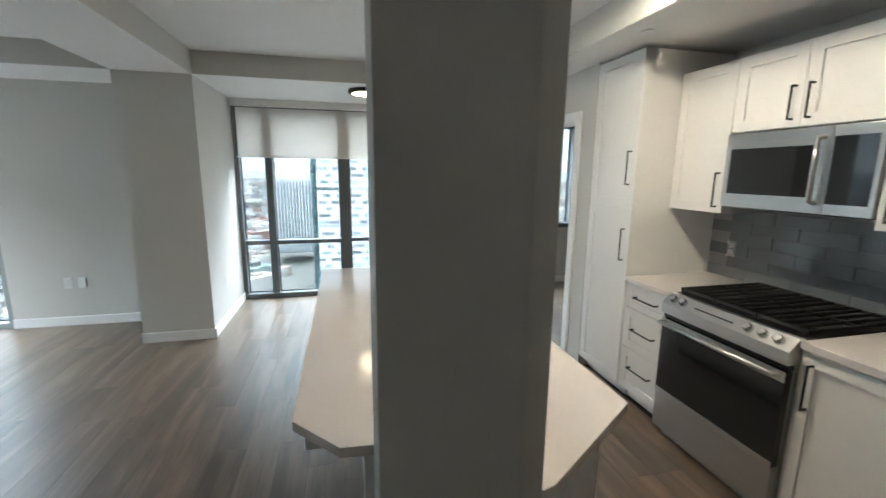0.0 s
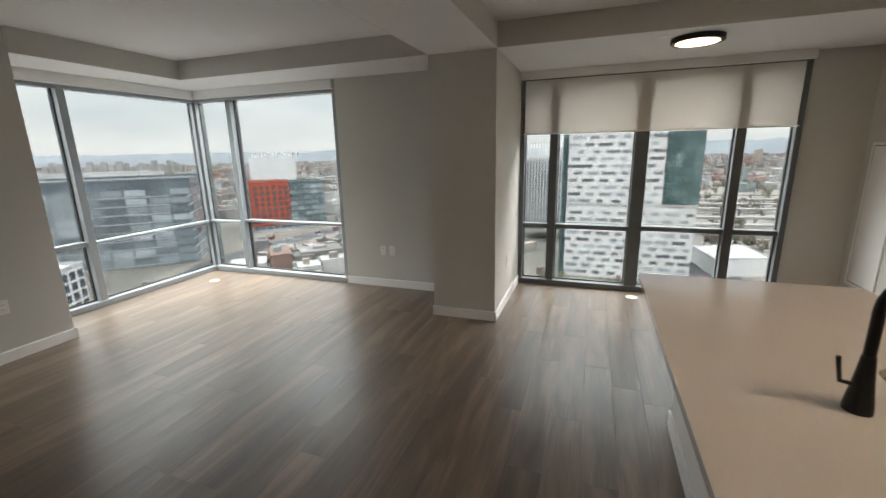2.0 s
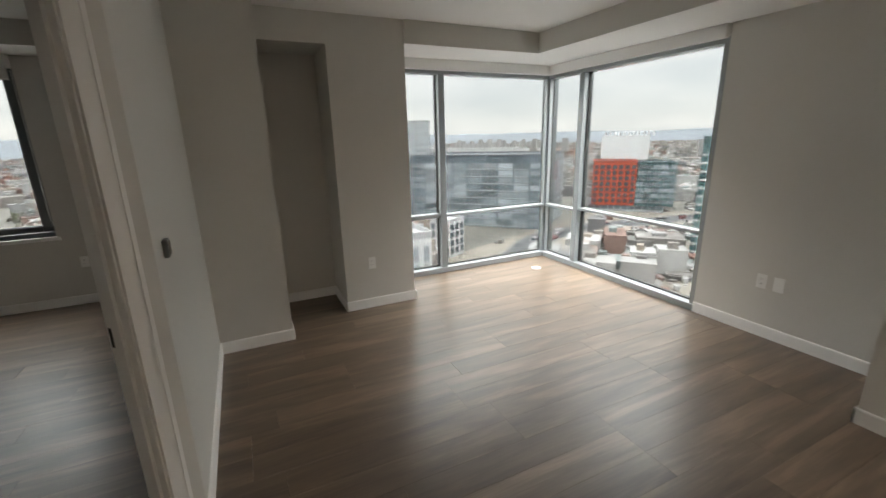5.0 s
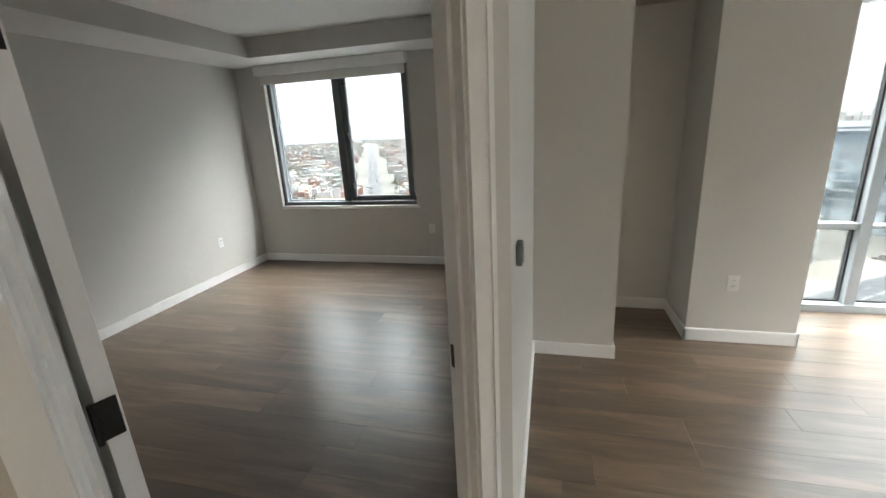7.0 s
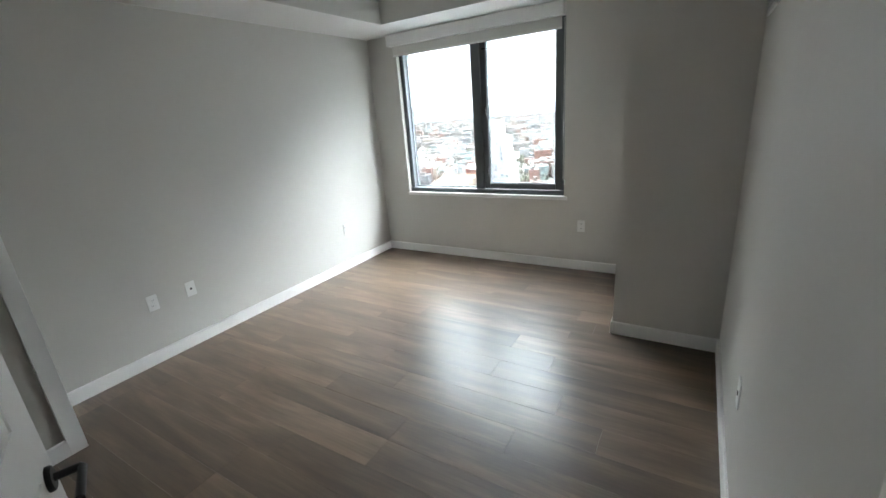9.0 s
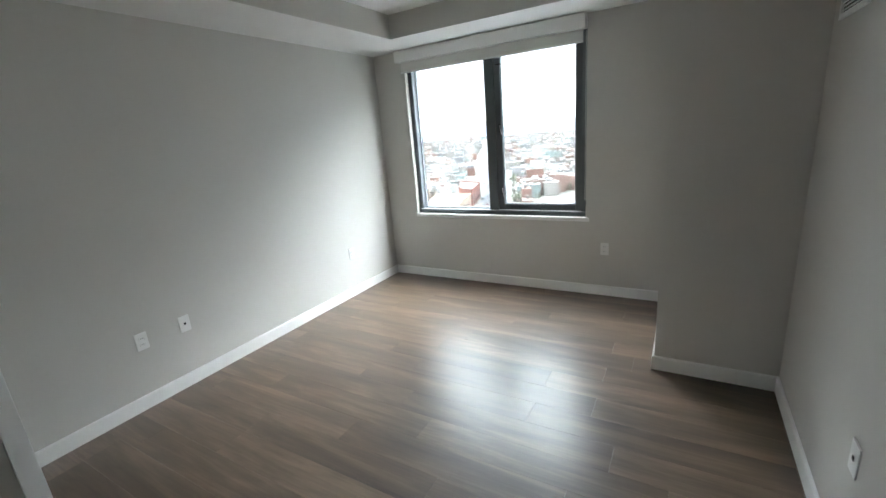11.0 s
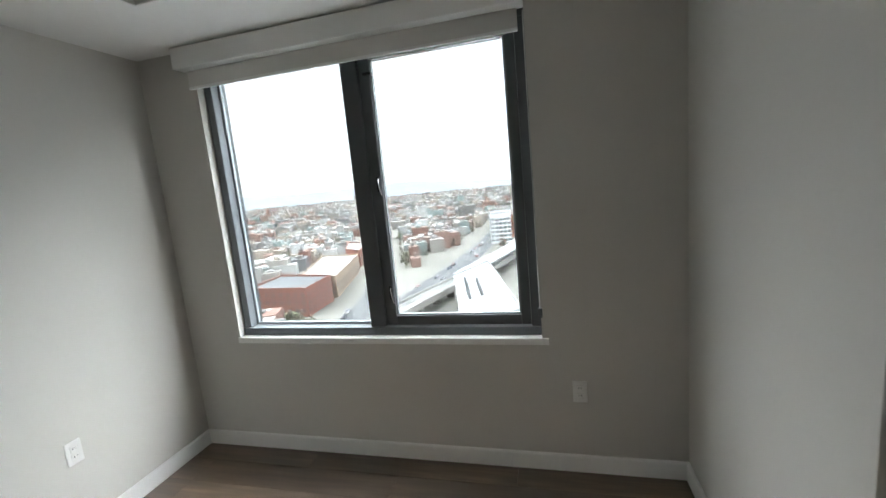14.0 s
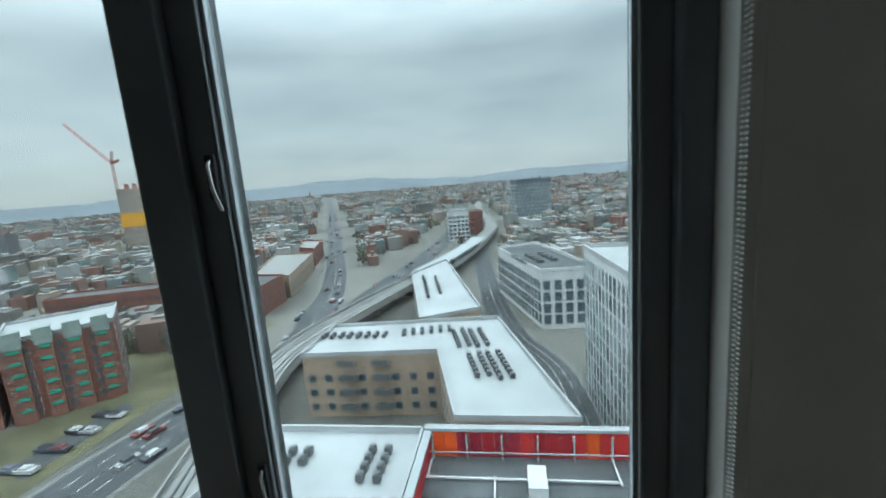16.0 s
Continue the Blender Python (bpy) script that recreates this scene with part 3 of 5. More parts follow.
# ---- outlets, switches and other wall plates ----
def outlet(at, rz, kind, label):
    o = empty("outlet" if kind == "duplex" else "wall_plate", at)
    o.rotation_euler = (0, 0, radians(rz))
    boxes("plate", [(-0.036, -0.006, -0.058, 0.036, 0.0, 0.058)], PLASTIC, o, bevel=0.003)
    if kind == "duplex":
        boxes("socket", [(-0.017, -0.009, 0.006, 0.017, -0.005, 0.036), (-0.017, -0.009, -0.036, 0.017, -0.005, -0.006)], PLASTIC, o, bevel=0.004)
        for sx in (-1, 1):
            for z in (0.021, -0.021):
                boxes("slot", [(sx * 0.006 - 0.0012, -0.0096, z - 0.004, sx * 0.006 + 0.0012, -0.0088, z + 0.006)], SLOT, o)
    elif kind == "jack":
        boxes("jack", [(-0.007, -0.0085, -0.008, 0.007, -0.005, 0.008)], SLOT, o, bevel=0.001)
    return tagged(o, label, "outlet" if kind == "duplex" else "wall plate", "wall outlets")


# the plate's face looks along -y before it is turned
for at, rz, kind in (((-2.60, 4.965, 0.455), 0, "duplex"), ((-2.48, 4.965, 0.455), 0, "blank"), ((-4.683, 2.368, 0.455), 90, "duplex"), ((-3.764, -2.667, 0.455), 180, "jack"), ((-3.486, -2.667, 0.455), 180, "duplex"),
                     ((-5.515, -2.667, 0.455), 180, "duplex"), ((-6.278, -0.271, 0.453), 90, "duplex"), ((-3.97, 0.878, 0.47), 0, "jack"), ((-1.072, 4.85, 0.455), 90, "duplex"), ((2.80, 2.315, 1.12), -90, "duplex")):
    if at[0] > 2.7:
        at = (2.788, at[1], at[2])
    outlet(at, rz, kind, {"duplex": "white duplex power outlet on the wall", "jack": "white wall plate with a small jack", "blank": "white blank wall plate beside an outlet"}[kind])


def thermostat():
    o = empty("thermostat", (-2.83, 1.0, 1.215))
    boxes("case", [(-0.03, 0.0, -0.038, 0.03, 0.022, 0.038)], DARKALU, o, bevel=0.008)
    boxes("display", [(-0.02, 0.0225, -0.026, 0.02, 0.024, 0.028)], BLKGLASS, o)
    return tagged(o, "grey metal wall control on the partition", "wall control")


thermostat()


def air_grille(at, rz, w, h, label):
    g = empty("air_grille", at)
    g.rotation_euler = (0, 0, radians(rz))
    t = 0.022
    boxes("frame", [(-w / 2, -0.012, -h / 2, w / 2, 0, -h / 2 + t), (-w / 2, -0.012, h / 2 - t, w / 2, 0, h / 2), (-w / 2, -0.012, -h / 2 + t, -w / 2 + t, 0, h / 2 - t), (w / 2 - t, -0.012, -h / 2 + t, w / 2, 0, h / 2 - t)], TRIM, g, bevel=0.002)
    boxes("back", [(-w / 2 + t, -0.003, -h / 2 + t, w / 2 - t, -0.001, h / 2 - t)], SLOT, g)
    z = -h / 2 + t + 0.008
    while z < h / 2 - t:
        boxes("slat", [(-w / 2 + t, -0.011, z, w / 2 - t, -0.004, z + 0.004)], TRIM, g)
        z += 0.016
    return tagged(g, label, "air grille")


air_grille((2.10, 5.26, 2.07), -90, 0.35, 0.30, "white slatted air return grille high on the wall")
air_grille((-4.80, 0.878, 2.08), 0, 0.36, 0.30, "slatted air grille high on the bedroom wall")


def access_panel():
    a = empty("access_panel", (2.10, 5.27, 0))
    boxes("frame", [(-0.014, -0.22, 0.30, 0, 0.22, 0.325), (-0.014, -0.22, 1.585, 0, 0.22, 1.61), (-0.014, -0.22, 0.325, 0, -0.195, 1.585), (-0.014, 0.195, 0.325, 0, 0.22, 1.585)], TRIM, a, bevel=0.002)
    boxes("panel", [(-0.008, -0.188, 0.333, -0.001, 0.188, 1.577)], TRIM, a, bevel=0.002)
    boxes("gap", [(-0.002, -0.195, 0.325, 0.0, 0.195, 1.585)], SLOT, a)
    return tagged(a, "white painted tall access panel set in the wall", "access panel")


access_panel()


def floor_plate(x, y):
    f = empty("floor_cover", (x, y, 0))
    lathe("disc", [(0.0, 0.0), (0.062, 0.0), (0.062, 0.003), (0.055, 0.006), (0.0, 0.006)], PLASTIC, f)
    return tagged(f, "round white outlet cover set in the floor", "floor cover", "floor covers")


floor_plate(-4.90, 4.54), floor_plate(0.22, 5.37)


def disc_lamp(x, y, z, r, glow):
    d = empty("ceiling_lamp", (x, y, z))
    lathe("rim", [(r - 0.02, 0.0), (r, 0.0), (r, -0.035), (r - 0.008, -0.04), (r - 0.02, -0.038)], BLACK, d, sides=48)
    lathe("diffuser", [(0.0, -0.006), (r - 0.021, -0.006), (r - 0.021, -0.036), (r * 0.6, -0.043), (0.0, -0.045)], glow, d, sides=48)
    return tagged(d, "round flush ceiling lamp, lit, with black rim", "ceiling lamp", "ceiling lamps")


disc_lamp(0.46, 4.62, SOFFIT, 0.19, LAMPGLASS), disc_lamp(1.35, 1.75, TRAY, 0.19, LAMPBRIGHT)


def sprinkler(x, y, z):
    s = empty("sprinkler_cover", (x, y, z))
    lathe("cover", [(0.0, 0.0), (0.032, 0.0), (0.04, -0.004), (0.04, -0.007), (0.0, -0.008)], TRIM, s, sides=24)
    return tagged(s, "small round white sprinkler cover on the ceiling", "sprinkler")


sprinkler(0.21, 4.45, SOFFIT), sprinkler(1.95, 2.30, SOFFIT)


# ---- kitchen ----
def bar_handle(parent, x, y, z, length, upright):
    d = length / 2
    if upright:
        pts = [(x, y, z - d), (x - 0.032, y, z - d), (x - 0.032, y, z + d), (x, y, z + d)]
    else:
        pts = [(x, y - d, z), (x - 0.032, y - d, z), (x - 0.032, y + d, z), (x, y + d, z)]
    return rod("handle", pts, 0.006, BLACK, parent, sides=8)


def shaker(parent, x, y0, y1, z0, z1, handle=None, name="door", rail=0.062):
    """A front that faces -x with frame and sunk panel; handle: (y, z, length, upright)."""
    g = 0.0018
    y0, y1, z0, z1 = y0 + g, y1 - g, z0 + g, z1 - g
    t = min(rail, (z1 - z0) * 0.28)
    d = boxes(name, [(x - 0.02, y0, z0, x, y0 + t, z1), (x - 0.02, y1 - t, z0, x, y1, z1), (x - 0.02, y0 + t, z0, x, y1 - t, z0 + t), (x - 0.02, y0 + t, z1 - t, x, y1 - t, z1), (x - 0.011, y0 + t, z0 + t, x, y1 - t, z1 - t)], CAB, parent, bevel=0.0012)
    if handle:
        bar_handle(d, x - 0.018, *handle)
    return d


def cabinet(name, x0, x1, y0, y1, z0, z1, fronts, label, toe=True, panel=None):
    c = empty(name, (0, 0, 0))
    rows = [(x0, y0 + 0.001, z0 + (0.1 if toe else 0), x1, y1 - 0.001, z1)]
    if toe:
        rows.append((x0 + 0.07, y0 + 0.001, z0, x1, y1 - 0.001, z0 + 0.1))
    boxes("body", rows, panel or CAB, c)
    for f in fronts:
        shaker(c, x0, *f)
    return tagged(c, label, "cabinet", "kitchen cabinets")


KW = 2.788
cabinet("pantry_cabinet", 2.12, KW, 2.49, 2.995, 0, 2.42, [(2.49, 2.995, 0.1, 1.39, (2.545, 1.13, 0.22, True)), (2.49, 2.995, 1.39, 2.42, (2.545, 1.66, 0.22, True))], "tall white shaker pantry cabinet with black handles", panel=CAB)
cabinet("drawer_cabinet", 2.135, KW, 2.075, 2.488, 0, 0.878, [(2.075, 2.488, 0.70, 0.875, (2.28, 0.79, 0.2, False), "drawer"), (2.075, 2.488, 0.41, 0.70, (2.28, 0.56, 0.2, False), "drawer"), (2.075, 2.488, 0.1, 0.41, (2.28, 0.28, 0.2, False), "drawer")], "white three-drawer kitchen cabinet with black handles")
cabinet("base_cabinet", 2.135, KW, 0.70, 1.318, 0, 0.878, [(0.70, 1.318, 0.1, 0.875, (1.265, 0.72, 0.2, True))], "white shaker base cabinet beside the range")
cabinet("base_cabinet", 2.135, KW, -0.2, 0.698, 0, 0.878, [(0.25, 0.698, 0.1, 0.875, (0.31, 0.72, 0.2, True)), (-0.2, 0.25, 0.1, 0.875, (0.19, 0.72, 0.2, True))], "white shaker base cabinet under the counter")
cabinet("wall_cabinet", 2.42, KW, 2.075, 2.488, 1.39, 2.27, [(2.075, 2.488, 1.39, 2.27, (2.12, 1.53, 0.2, True))], "white shaker wall cabinet over the counter", toe=False)
cabinet("wall_cabinet", 2.42, KW, 1.32, 2.073, 1.86, 2.27, [(1.698, 2.073, 1.86, 2.27, (1.74, 1.98, 0.16, True)), (1.32, 1.698, 1.86, 2.27, (1.655, 1.98, 0.16, True))], "white shaker wall cabinet above the microwave", toe=False)
cabinet("wall_cabinet", 2.42, KW, 0.70, 1.318, 1.39, 2.27, [(0.70, 1.318, 1.39, 2.27, (1.27, 1.53, 0.2, True))], "white shaker wall cabinet beside the microwave", toe=False)
tagged(boxes("counter_top", [(2.10, 2.075, 0.88, KW, 2.488, 0.915)], QUARTZ, bevel=0.003), "pale quartz counter top between pantry and range", "counter top")
tagged(boxes("counter_top", [(2.10, -0.2, 0.88, KW, 1.318, 0.915)], QUARTZ, bevel=0.003), "pale quartz counter top beside the range", "counter top")


def kitchen_range():
    r = empty("gas_range", (2.06, 1.697, 0))
    w = 0.375
    boxes("body", [(0.04, -w, 0.03, 0.72, w, 0.90), (0.06, -w + 0.03, 0.0, 0.70, w - 0.03, 0.03)], STEEL, r, bevel=0.003)
    boxes("drawer", [(0.005, -w + 0.004, 0.06, 0.04, w - 0.004, 0.285)], STEEL, r, bevel=0.004)
    boxes("oven_door", [(0.0, -w + 0.004, 0.292, 0.04, w - 0.004, 0.765)], BLKGLASS, r, bevel=0.004)
    boxes("door_band", [(-0.004, -w + 0.004, 0.715, 0.0, w - 0.004, 0.765)], STEEL, r, bevel=0.001)
    boxes("lower_band", [(-0.003, -w + 0.004, 0.292, 0.0, w - 0.004, 0.32)], STEEL, r, bevel=0.001)
    rod("handle", [(0.0, -w + 0.04, 0.745), (-0.05, -w + 0.04, 0.75), (-0.05, w - 0.04, 0.75), (0.0, w - 0.04, 0.745)], 0.013, STEEL, r)
    boxes("vent_strip", [(0.01, -w + 0.004, 0.77, 0.04, w - 0.004, 0.80)], BLACK, r)
    prism_rows = [(-0.01, 0.80), (0.055, 0.80), (0.075, 0.918), (0.045, 0.918), (-0.01, 0.862)]
    bm = bmesh.new()
    a = [bm.verts.new((x, -w, z)) for x, z in prism_rows]
    b = [bm.verts.new((x, w, z)) for x, z in prism_rows]
    bm.faces.new(a), bm.faces.new(b[::-1])
    for i in range(5):
        bm.faces.new((a[i], b[i], b[(i + 1) % 5], a[(i + 1) % 5]))
    mesh_object("control_panel", bm, STEEL, r)
    for y in (-0.31, -0.235, -0.16, 0.24, 0.31):
        k = lathe("knob", [(0.0, 0.0), (0.024, 0.0), (0.023, 0.012), (0.019, 0.028), (0.016, 0.032), (0.0, 0.033)], CHROME, r, sides=20)
        k.matrix_basis = Matrix.Translation((0.018, y, 0.888)) @ pose(0, 0, 0, 0, -45, 0)
    boxes("display", [(0.012, -0.08, 0.884, 0.03, 0.16, 0.89)], BLKGLASS, r).rotation_euler = (0, 0, 0)
    boxes("cooktop", [(0.075, -w, 0.895, 0.72, w, 0.918)], BLACK, r, bevel=0.003)
    for i in range(3):
        y0 = -w + 0.012 + i * 0.243
        rows = [(0.10, y0, 0.935, 0.69, y0 + 0.012, 0.95), (0.10, y0 + 0.225, 0.935, 0.69, y0 + 0.237, 0.95), (0.10, y0, 0.935, 0.112, y0 + 0.237, 0.95), (0.678, y0, 0.935, 0.69, y0 + 0.237, 0.95), (0.389, y0, 0.935, 0.401, y0 + 0.237, 0.95)]
        rows += [(0.10, y0 + k, 0.936, 0.69, y0 + k + 0.01, 0.952) for k in (0.055, 0.113, 0.17)]
        rows += [(x, y, 0.918, x + 0.012, y + 0.012, 0.936) for x in (0.10, 0.678) for y in (y0, y0 + 0.225)]
        boxes("grate", rows, IRON, r, bevel=0.002)
        for x in (0.24, 0.54):
            lathe("burner", [(0.0, 0.918), (0.05, 0.918), (0.05, 0.926), (0.036, 0.928), (0.036, 0.934), (0.0, 0.935)], IRON, r, centre=(x, y0 + 0.118, 0), sides=24)
    return tagged(r, "stainless steel gas range with black glass oven door", "range")


kitchen_range()


def microwave():
    m = empty("microwave_oven", (2.38, 1.697, 1.44))
    w = 0.375
    boxes("body", [(0.02, -w, 0.0, 0.40, w, 0.41)], STEEL, m, bevel=0.003)
    boxes("door", [(0.0, -w + 0.20, 0.0, 0.02, w, 0.41)], STEEL, m, bevel=0.004)
    boxes("window", [(-0.003, -w + 0.262, 0.075, 0.0, w - 0.035, 0.325)], BLKGLASS, m, bevel=0.001)
    boxes("control_panel", [(0.0, -w, 0.0, 0.02, -w + 0.198, 0.41)], STEEL, m, bevel=0.004)
    boxes("display", [(-0.003, -w + 0.02, 0.05, 0.0, -w + 0.19, 0.36)], BLKGLASS, m, bevel=0.001)
    rod("handle", [(0.0, -w + 0.235, 0.05), (-0.04, -w + 0.235, 0.06), (-0.04, -w + 0.235, 0.35), (0.0, -w + 0.235, 0.36)], 0.012, STEEL, m)
    boxes("underside", [(0.03, -w + 0.03, -0.006, 0.38, w - 0.03, 0.0)], BLACK, m)
    return tagged(m, "stainless steel microwave over the range with dark glass", "microwave")


microwave()


def island():
    i = empty("kitchen_island", (0, 0, 0))
    boxes("body", [(0.262, 1.12, 0.10, 1.0, 1.39, 0.878), (0.262, 2.24, 0.10, 1.0, 3.06, 0.878), (0.262, 1.39, 0.10, 0.50, 2.24, 0.878), (0.50, 1.39, 0.10, 0.99, 2.24, 0.55), (0.99, 1.39, 0.10, 1.0, 2.24, 0.878), (0.262, 1.12, 0, 0.93, 3.06, 0.10)], CAB, i)
    boxes("skirting", [(0.248, 1.106, 0, 0.262, 3.074, 0.095), (0.262, 3.06, 0, 0.93, 3.074, 0.095), (0.262, 1.106, 0, 0.93, 1.12, 0.095)], TRIM, i, bevel=0.002)
    boxes("bracket", [(0.06, 1.13, 0.84, 0.262, 1.18, 0.878), (0.222, 1.13, 0.60, 0.262, 1.18, 0.84)], TRIM, i, bevel=0.004)
    # the top, cut round the sink, with clipped corners beside the post
    top = bmesh.new()
    outer = [(0.024, 3.10), (0.024, 1.165), (0.158, 1.016), (0.235, 1.01), (0.60, 1.035), (0.605, 0.765), (0.64, 0.775), (1.035, 1.045), (1.035, 3.10)]
    sx0, sx1, sy0, sy1, rad = 0.615, 0.975, 1.42, 2.185, 0.09
    hole = []
    for cx, cy, a0 in ((sx0 + rad, sy0 + rad, 180), (sx1 - rad, sy0 + rad, 270), (sx1 - rad, sy1 - rad, 0), (sx0 + rad, sy1 - rad, 90)):
        for k in range(7):
            a = radians(a0 + 15 * k)
            hole.append((cx + rad * math.cos(a), cy + rad * math.sin(a)))
    for z in (0.885, 0.915):
        vo = [top.verts.new((x, y, z)) for x, y in outer]
        vh = [top.verts.new((x, y, z)) for x, y in hole]
        ed = [top.edges.new((v[k], v[(k + 1) % len(v)])) for v in (vo, vh) for k in range(len(v))]
        bmesh.ops.triangle_fill(top, edges=ed, use_beauty=True)
        if z < 0.9:
            low = (vo, vh)
        else:
            for la, lb in zip(low, (vo, vh)):
                for k in range(len(la)):
                    j = (k + 1) % len(la)
                    top.faces.new((la[k], la[j], lb[j], lb[k]))
    mesh_object("counter_top", top, QUARTZ, i)
    bowl = bmesh.new()
    rings = []
    for z, grow in ((0.884, 0.004), (0.72, 0.0), (0.70, -0.02)):
        rings.append([bowl.verts.new((x + (0.795 - x) * -grow, y + (1.84 - y) * -grow, z)) for x, y in hole])
    for a, b in zip(rings, rings[1:]):
        for k in range(len(a)):
            j = (k + 1) % len(a)
            bowl.faces.new((a[k], b[k], b[j], a[j]))
    bowl.faces.new(rings[-1])
    mesh_object("sink_bowl", bowl, SINK, i)
    lathe("drain", [(0.0, 0.7), (0.045, 0.7), (0.04, 0.704), (0.0, 0.702)], STEEL, i, centre=(0.8, 1.84, 0.001))
    return tagged(i, "kitchen island with pale quartz top and undermount sink", "kitchen island")


island()


def faucet():
    f = empty("faucet", (0.455, 1.88, 0.915))
    lathe("base", [(0.0, 0.0), (0.033, 0.0), (0.032, 0.02), (0.026, 0.06), (0.019, 0.12), (0.015, 0.16), (0.0, 0.16)], BLACK, f, sides=24)
    pts = [(0.0, 0.0, 0.15), (0.0, 0.0, 0.285)]
    for k in range(13):
        a = radians(180 - 15 * k * 0.93)
        pts.append((0.10 + 0.10 * math.cos(a), 0.0, 0.285 + 0.10 * math.sin(a)))
    rod("neck", pts, 0.0135, BLACK, f, sides=16)
    h = lathe("spray_head", [(0.0, 0.0), (0.019, 0.0), (0.021, 0.02), (0.021, 0.065), (0.016, 0.105), (0.0, 0.107)], BLACK, f, sides=20)
    h.matrix_basis = Matrix.Translation((0.21, 0, 0.205)) @ pose(0, 0, 0, 0, -10, 0)
    rod("lever", [(-0.022, 0.0, 0.075), (-0.05, 0.0, 0.08), (-0.064, -0.004, 0.15)], 0.006, BLACK, f)
    return tagged(f, "matt black gooseneck faucet beside the sink", "faucet")


faucet()


# ---- the city outside, seen from a high storey ----
GROUND = -48.0
CITY = 0.78      # plan of the city, in units of 0.78 m


def sc(v):
    return v * CITY


def height(z):
    return 1.6 + (z - 1.6) * CITY


ASPHALT = mat("asphalt", (0.075, 0.078, 0.082), 0.9, vary=0.25, scale=0.05)
CITYGROUND = mat("city_ground", (0.145, 0.14, 0.125), 0.95, vary=0.5, scale=0.02)
CONCRETE = mat("pale_concrete", (0.27, 0.265, 0.255), 0.85, vary=0.15, scale=0.3)
SIDEWALK = mat("grey_sidewalk", (0.17, 0.168, 0.16), 0.9, vary=0.2, scale=0.2)
LINE = mat("road_paint", (0.42, 0.42, 0.40), 0.8)
WHITEROOF = mat("white_roof_membrane", (0.385, 0.395, 0.40), 0.75, vary=0.2, scale=0.12)
DARKROOF = mat("dark_roof", (0.10, 0.105, 0.11), 0.85, vary=0.3, scale=0.15)
BRICK = mat("red_brick_wall", (0.225, 0.10, 0.076), 0.9, vary=0.15, scale=0.5)
TAN = mat("tan_brick_wall", (0.34, 0.26, 0.20), 0.9, vary=0.1, scale=0.5)
TANPANEL = mat("tan_panel_wall", (0.56, 0.37, 0.22), 0.8, vary=0.06, scale=0.3)
YARDSOIL = mat("building_yard_soil", (0.215, 0.195, 0.168), 0.95, vary=0.35, scale=0.06)
WHITEWALL = mat("white_panel_wall", (0.56, 0.57, 0.57), 0.6, vary=0.06, scale=0.3)
GREYWALL = mat("grey_panel_wall", (0.36, 0.38, 0.39), 0.6, vary=0.08, scale=0.3)
ORANGE = mat("orange_panel_wall", (0.40, 0.075, 0.04), 0.6, vary=0.1, scale=0.3)
REDPANEL = island_palette("red_wall_panels", [(0.35, 0.02, 0.03), (0.50, 0.03, 0.03), (0.72, 0.10, 0.02), (0.28, 0.02, 0.04)], 0.5)
YELLOW = mat("yellow_netting", (0.72, 0.36, 0.05), 0.8, vary=0.1, scale=0.4)
CITYGLASS = mat("city_window_glass", (0.06, 0.075, 0.085), 0.3, vary=0.3, scale=0.2, rnd=0.1)
TEALGLASS = mat("teal_curtain_glass", (0.075, 0.125, 0.13), 0.12, vary=0.25, scale=0.15)
BLUEGLASS = mat("blue_grey_curtain_glass", (0.11, 0.135, 0.155), 0.12, vary=0.35, scale=0.08)
CRANE = mat("crane_red_paint", (0.40, 0.14, 0.12), 0.6)
UNIT = mat("roof_unit_metal", (0.12, 0.125, 0.13), 0.6, vary=0.2)
SAGE = mat("sage_grey_panel", (0.24, 0.28, 0.26), 0.8, vary=0.1, scale=0.4)
GREEN = mat("green_awning", (0.03, 0.28, 0.19), 0.7)
BARE = island_palette("bare_trees", [(0.10, 0.085, 0.07), (0.13, 0.10, 0.085), (0.075, 0.075, 0.055), (0.09, 0.10, 0.06)])
ROOFS = island_palette("far_city_walls", [(0.19, 0.11, 0.09), (0.30, 0.295, 0.285), (0.35, 0.35, 0.345), (0.22, 0.205, 0.19), (0.15, 0.15, 0.155), (0.30, 0.26, 0.22), (0.20, 0.13, 0.11), (0.40, 0.40, 0.395), (0.19, 0.23, 0.225), (0.13, 0.125, 0.12), (0.25, 0.25, 0.25), (0.17, 0.16, 0.15)])
# pane greys lightened, so the colour carries the sky's reflection
PANES = island_palette("sky_bright_panes", [(0.16, 0.19, 0.21), (0.22, 0.255, 0.275), (0.30, 0.34, 0.365), (0.19, 0.21, 0.225), (0.36, 0.405, 0.435), (0.25, 0.28, 0.30), (0.12, 0.14, 0.15)], 0.14)
TEALPANES = island_palette("teal_glass_panes", [(0.07, 0.125, 0.13), (0.10, 0.165, 0.17), (0.055, 0.10, 0.105), (0.15, 0.22, 0.22)], 0.14)
# the blue grey puts distance haze into the hills' colour
HILL = mat("haze_blue_hills", (0.155, 0.175, 0.195), 1.0, vary=0.15, scale=0.003)
LAWN = mat("winter_lawn", (0.115, 0.105, 0.06), 0.95, vary=0.4, scale=0.12)
CARS = island_palette("car_paint", [(0.30, 0.30, 0.31), (0.05, 0.05, 0.06), (0.42, 0.42, 0.43), (0.16, 0.05, 0.05), (0.12, 0.13, 0.16)], 0.4)


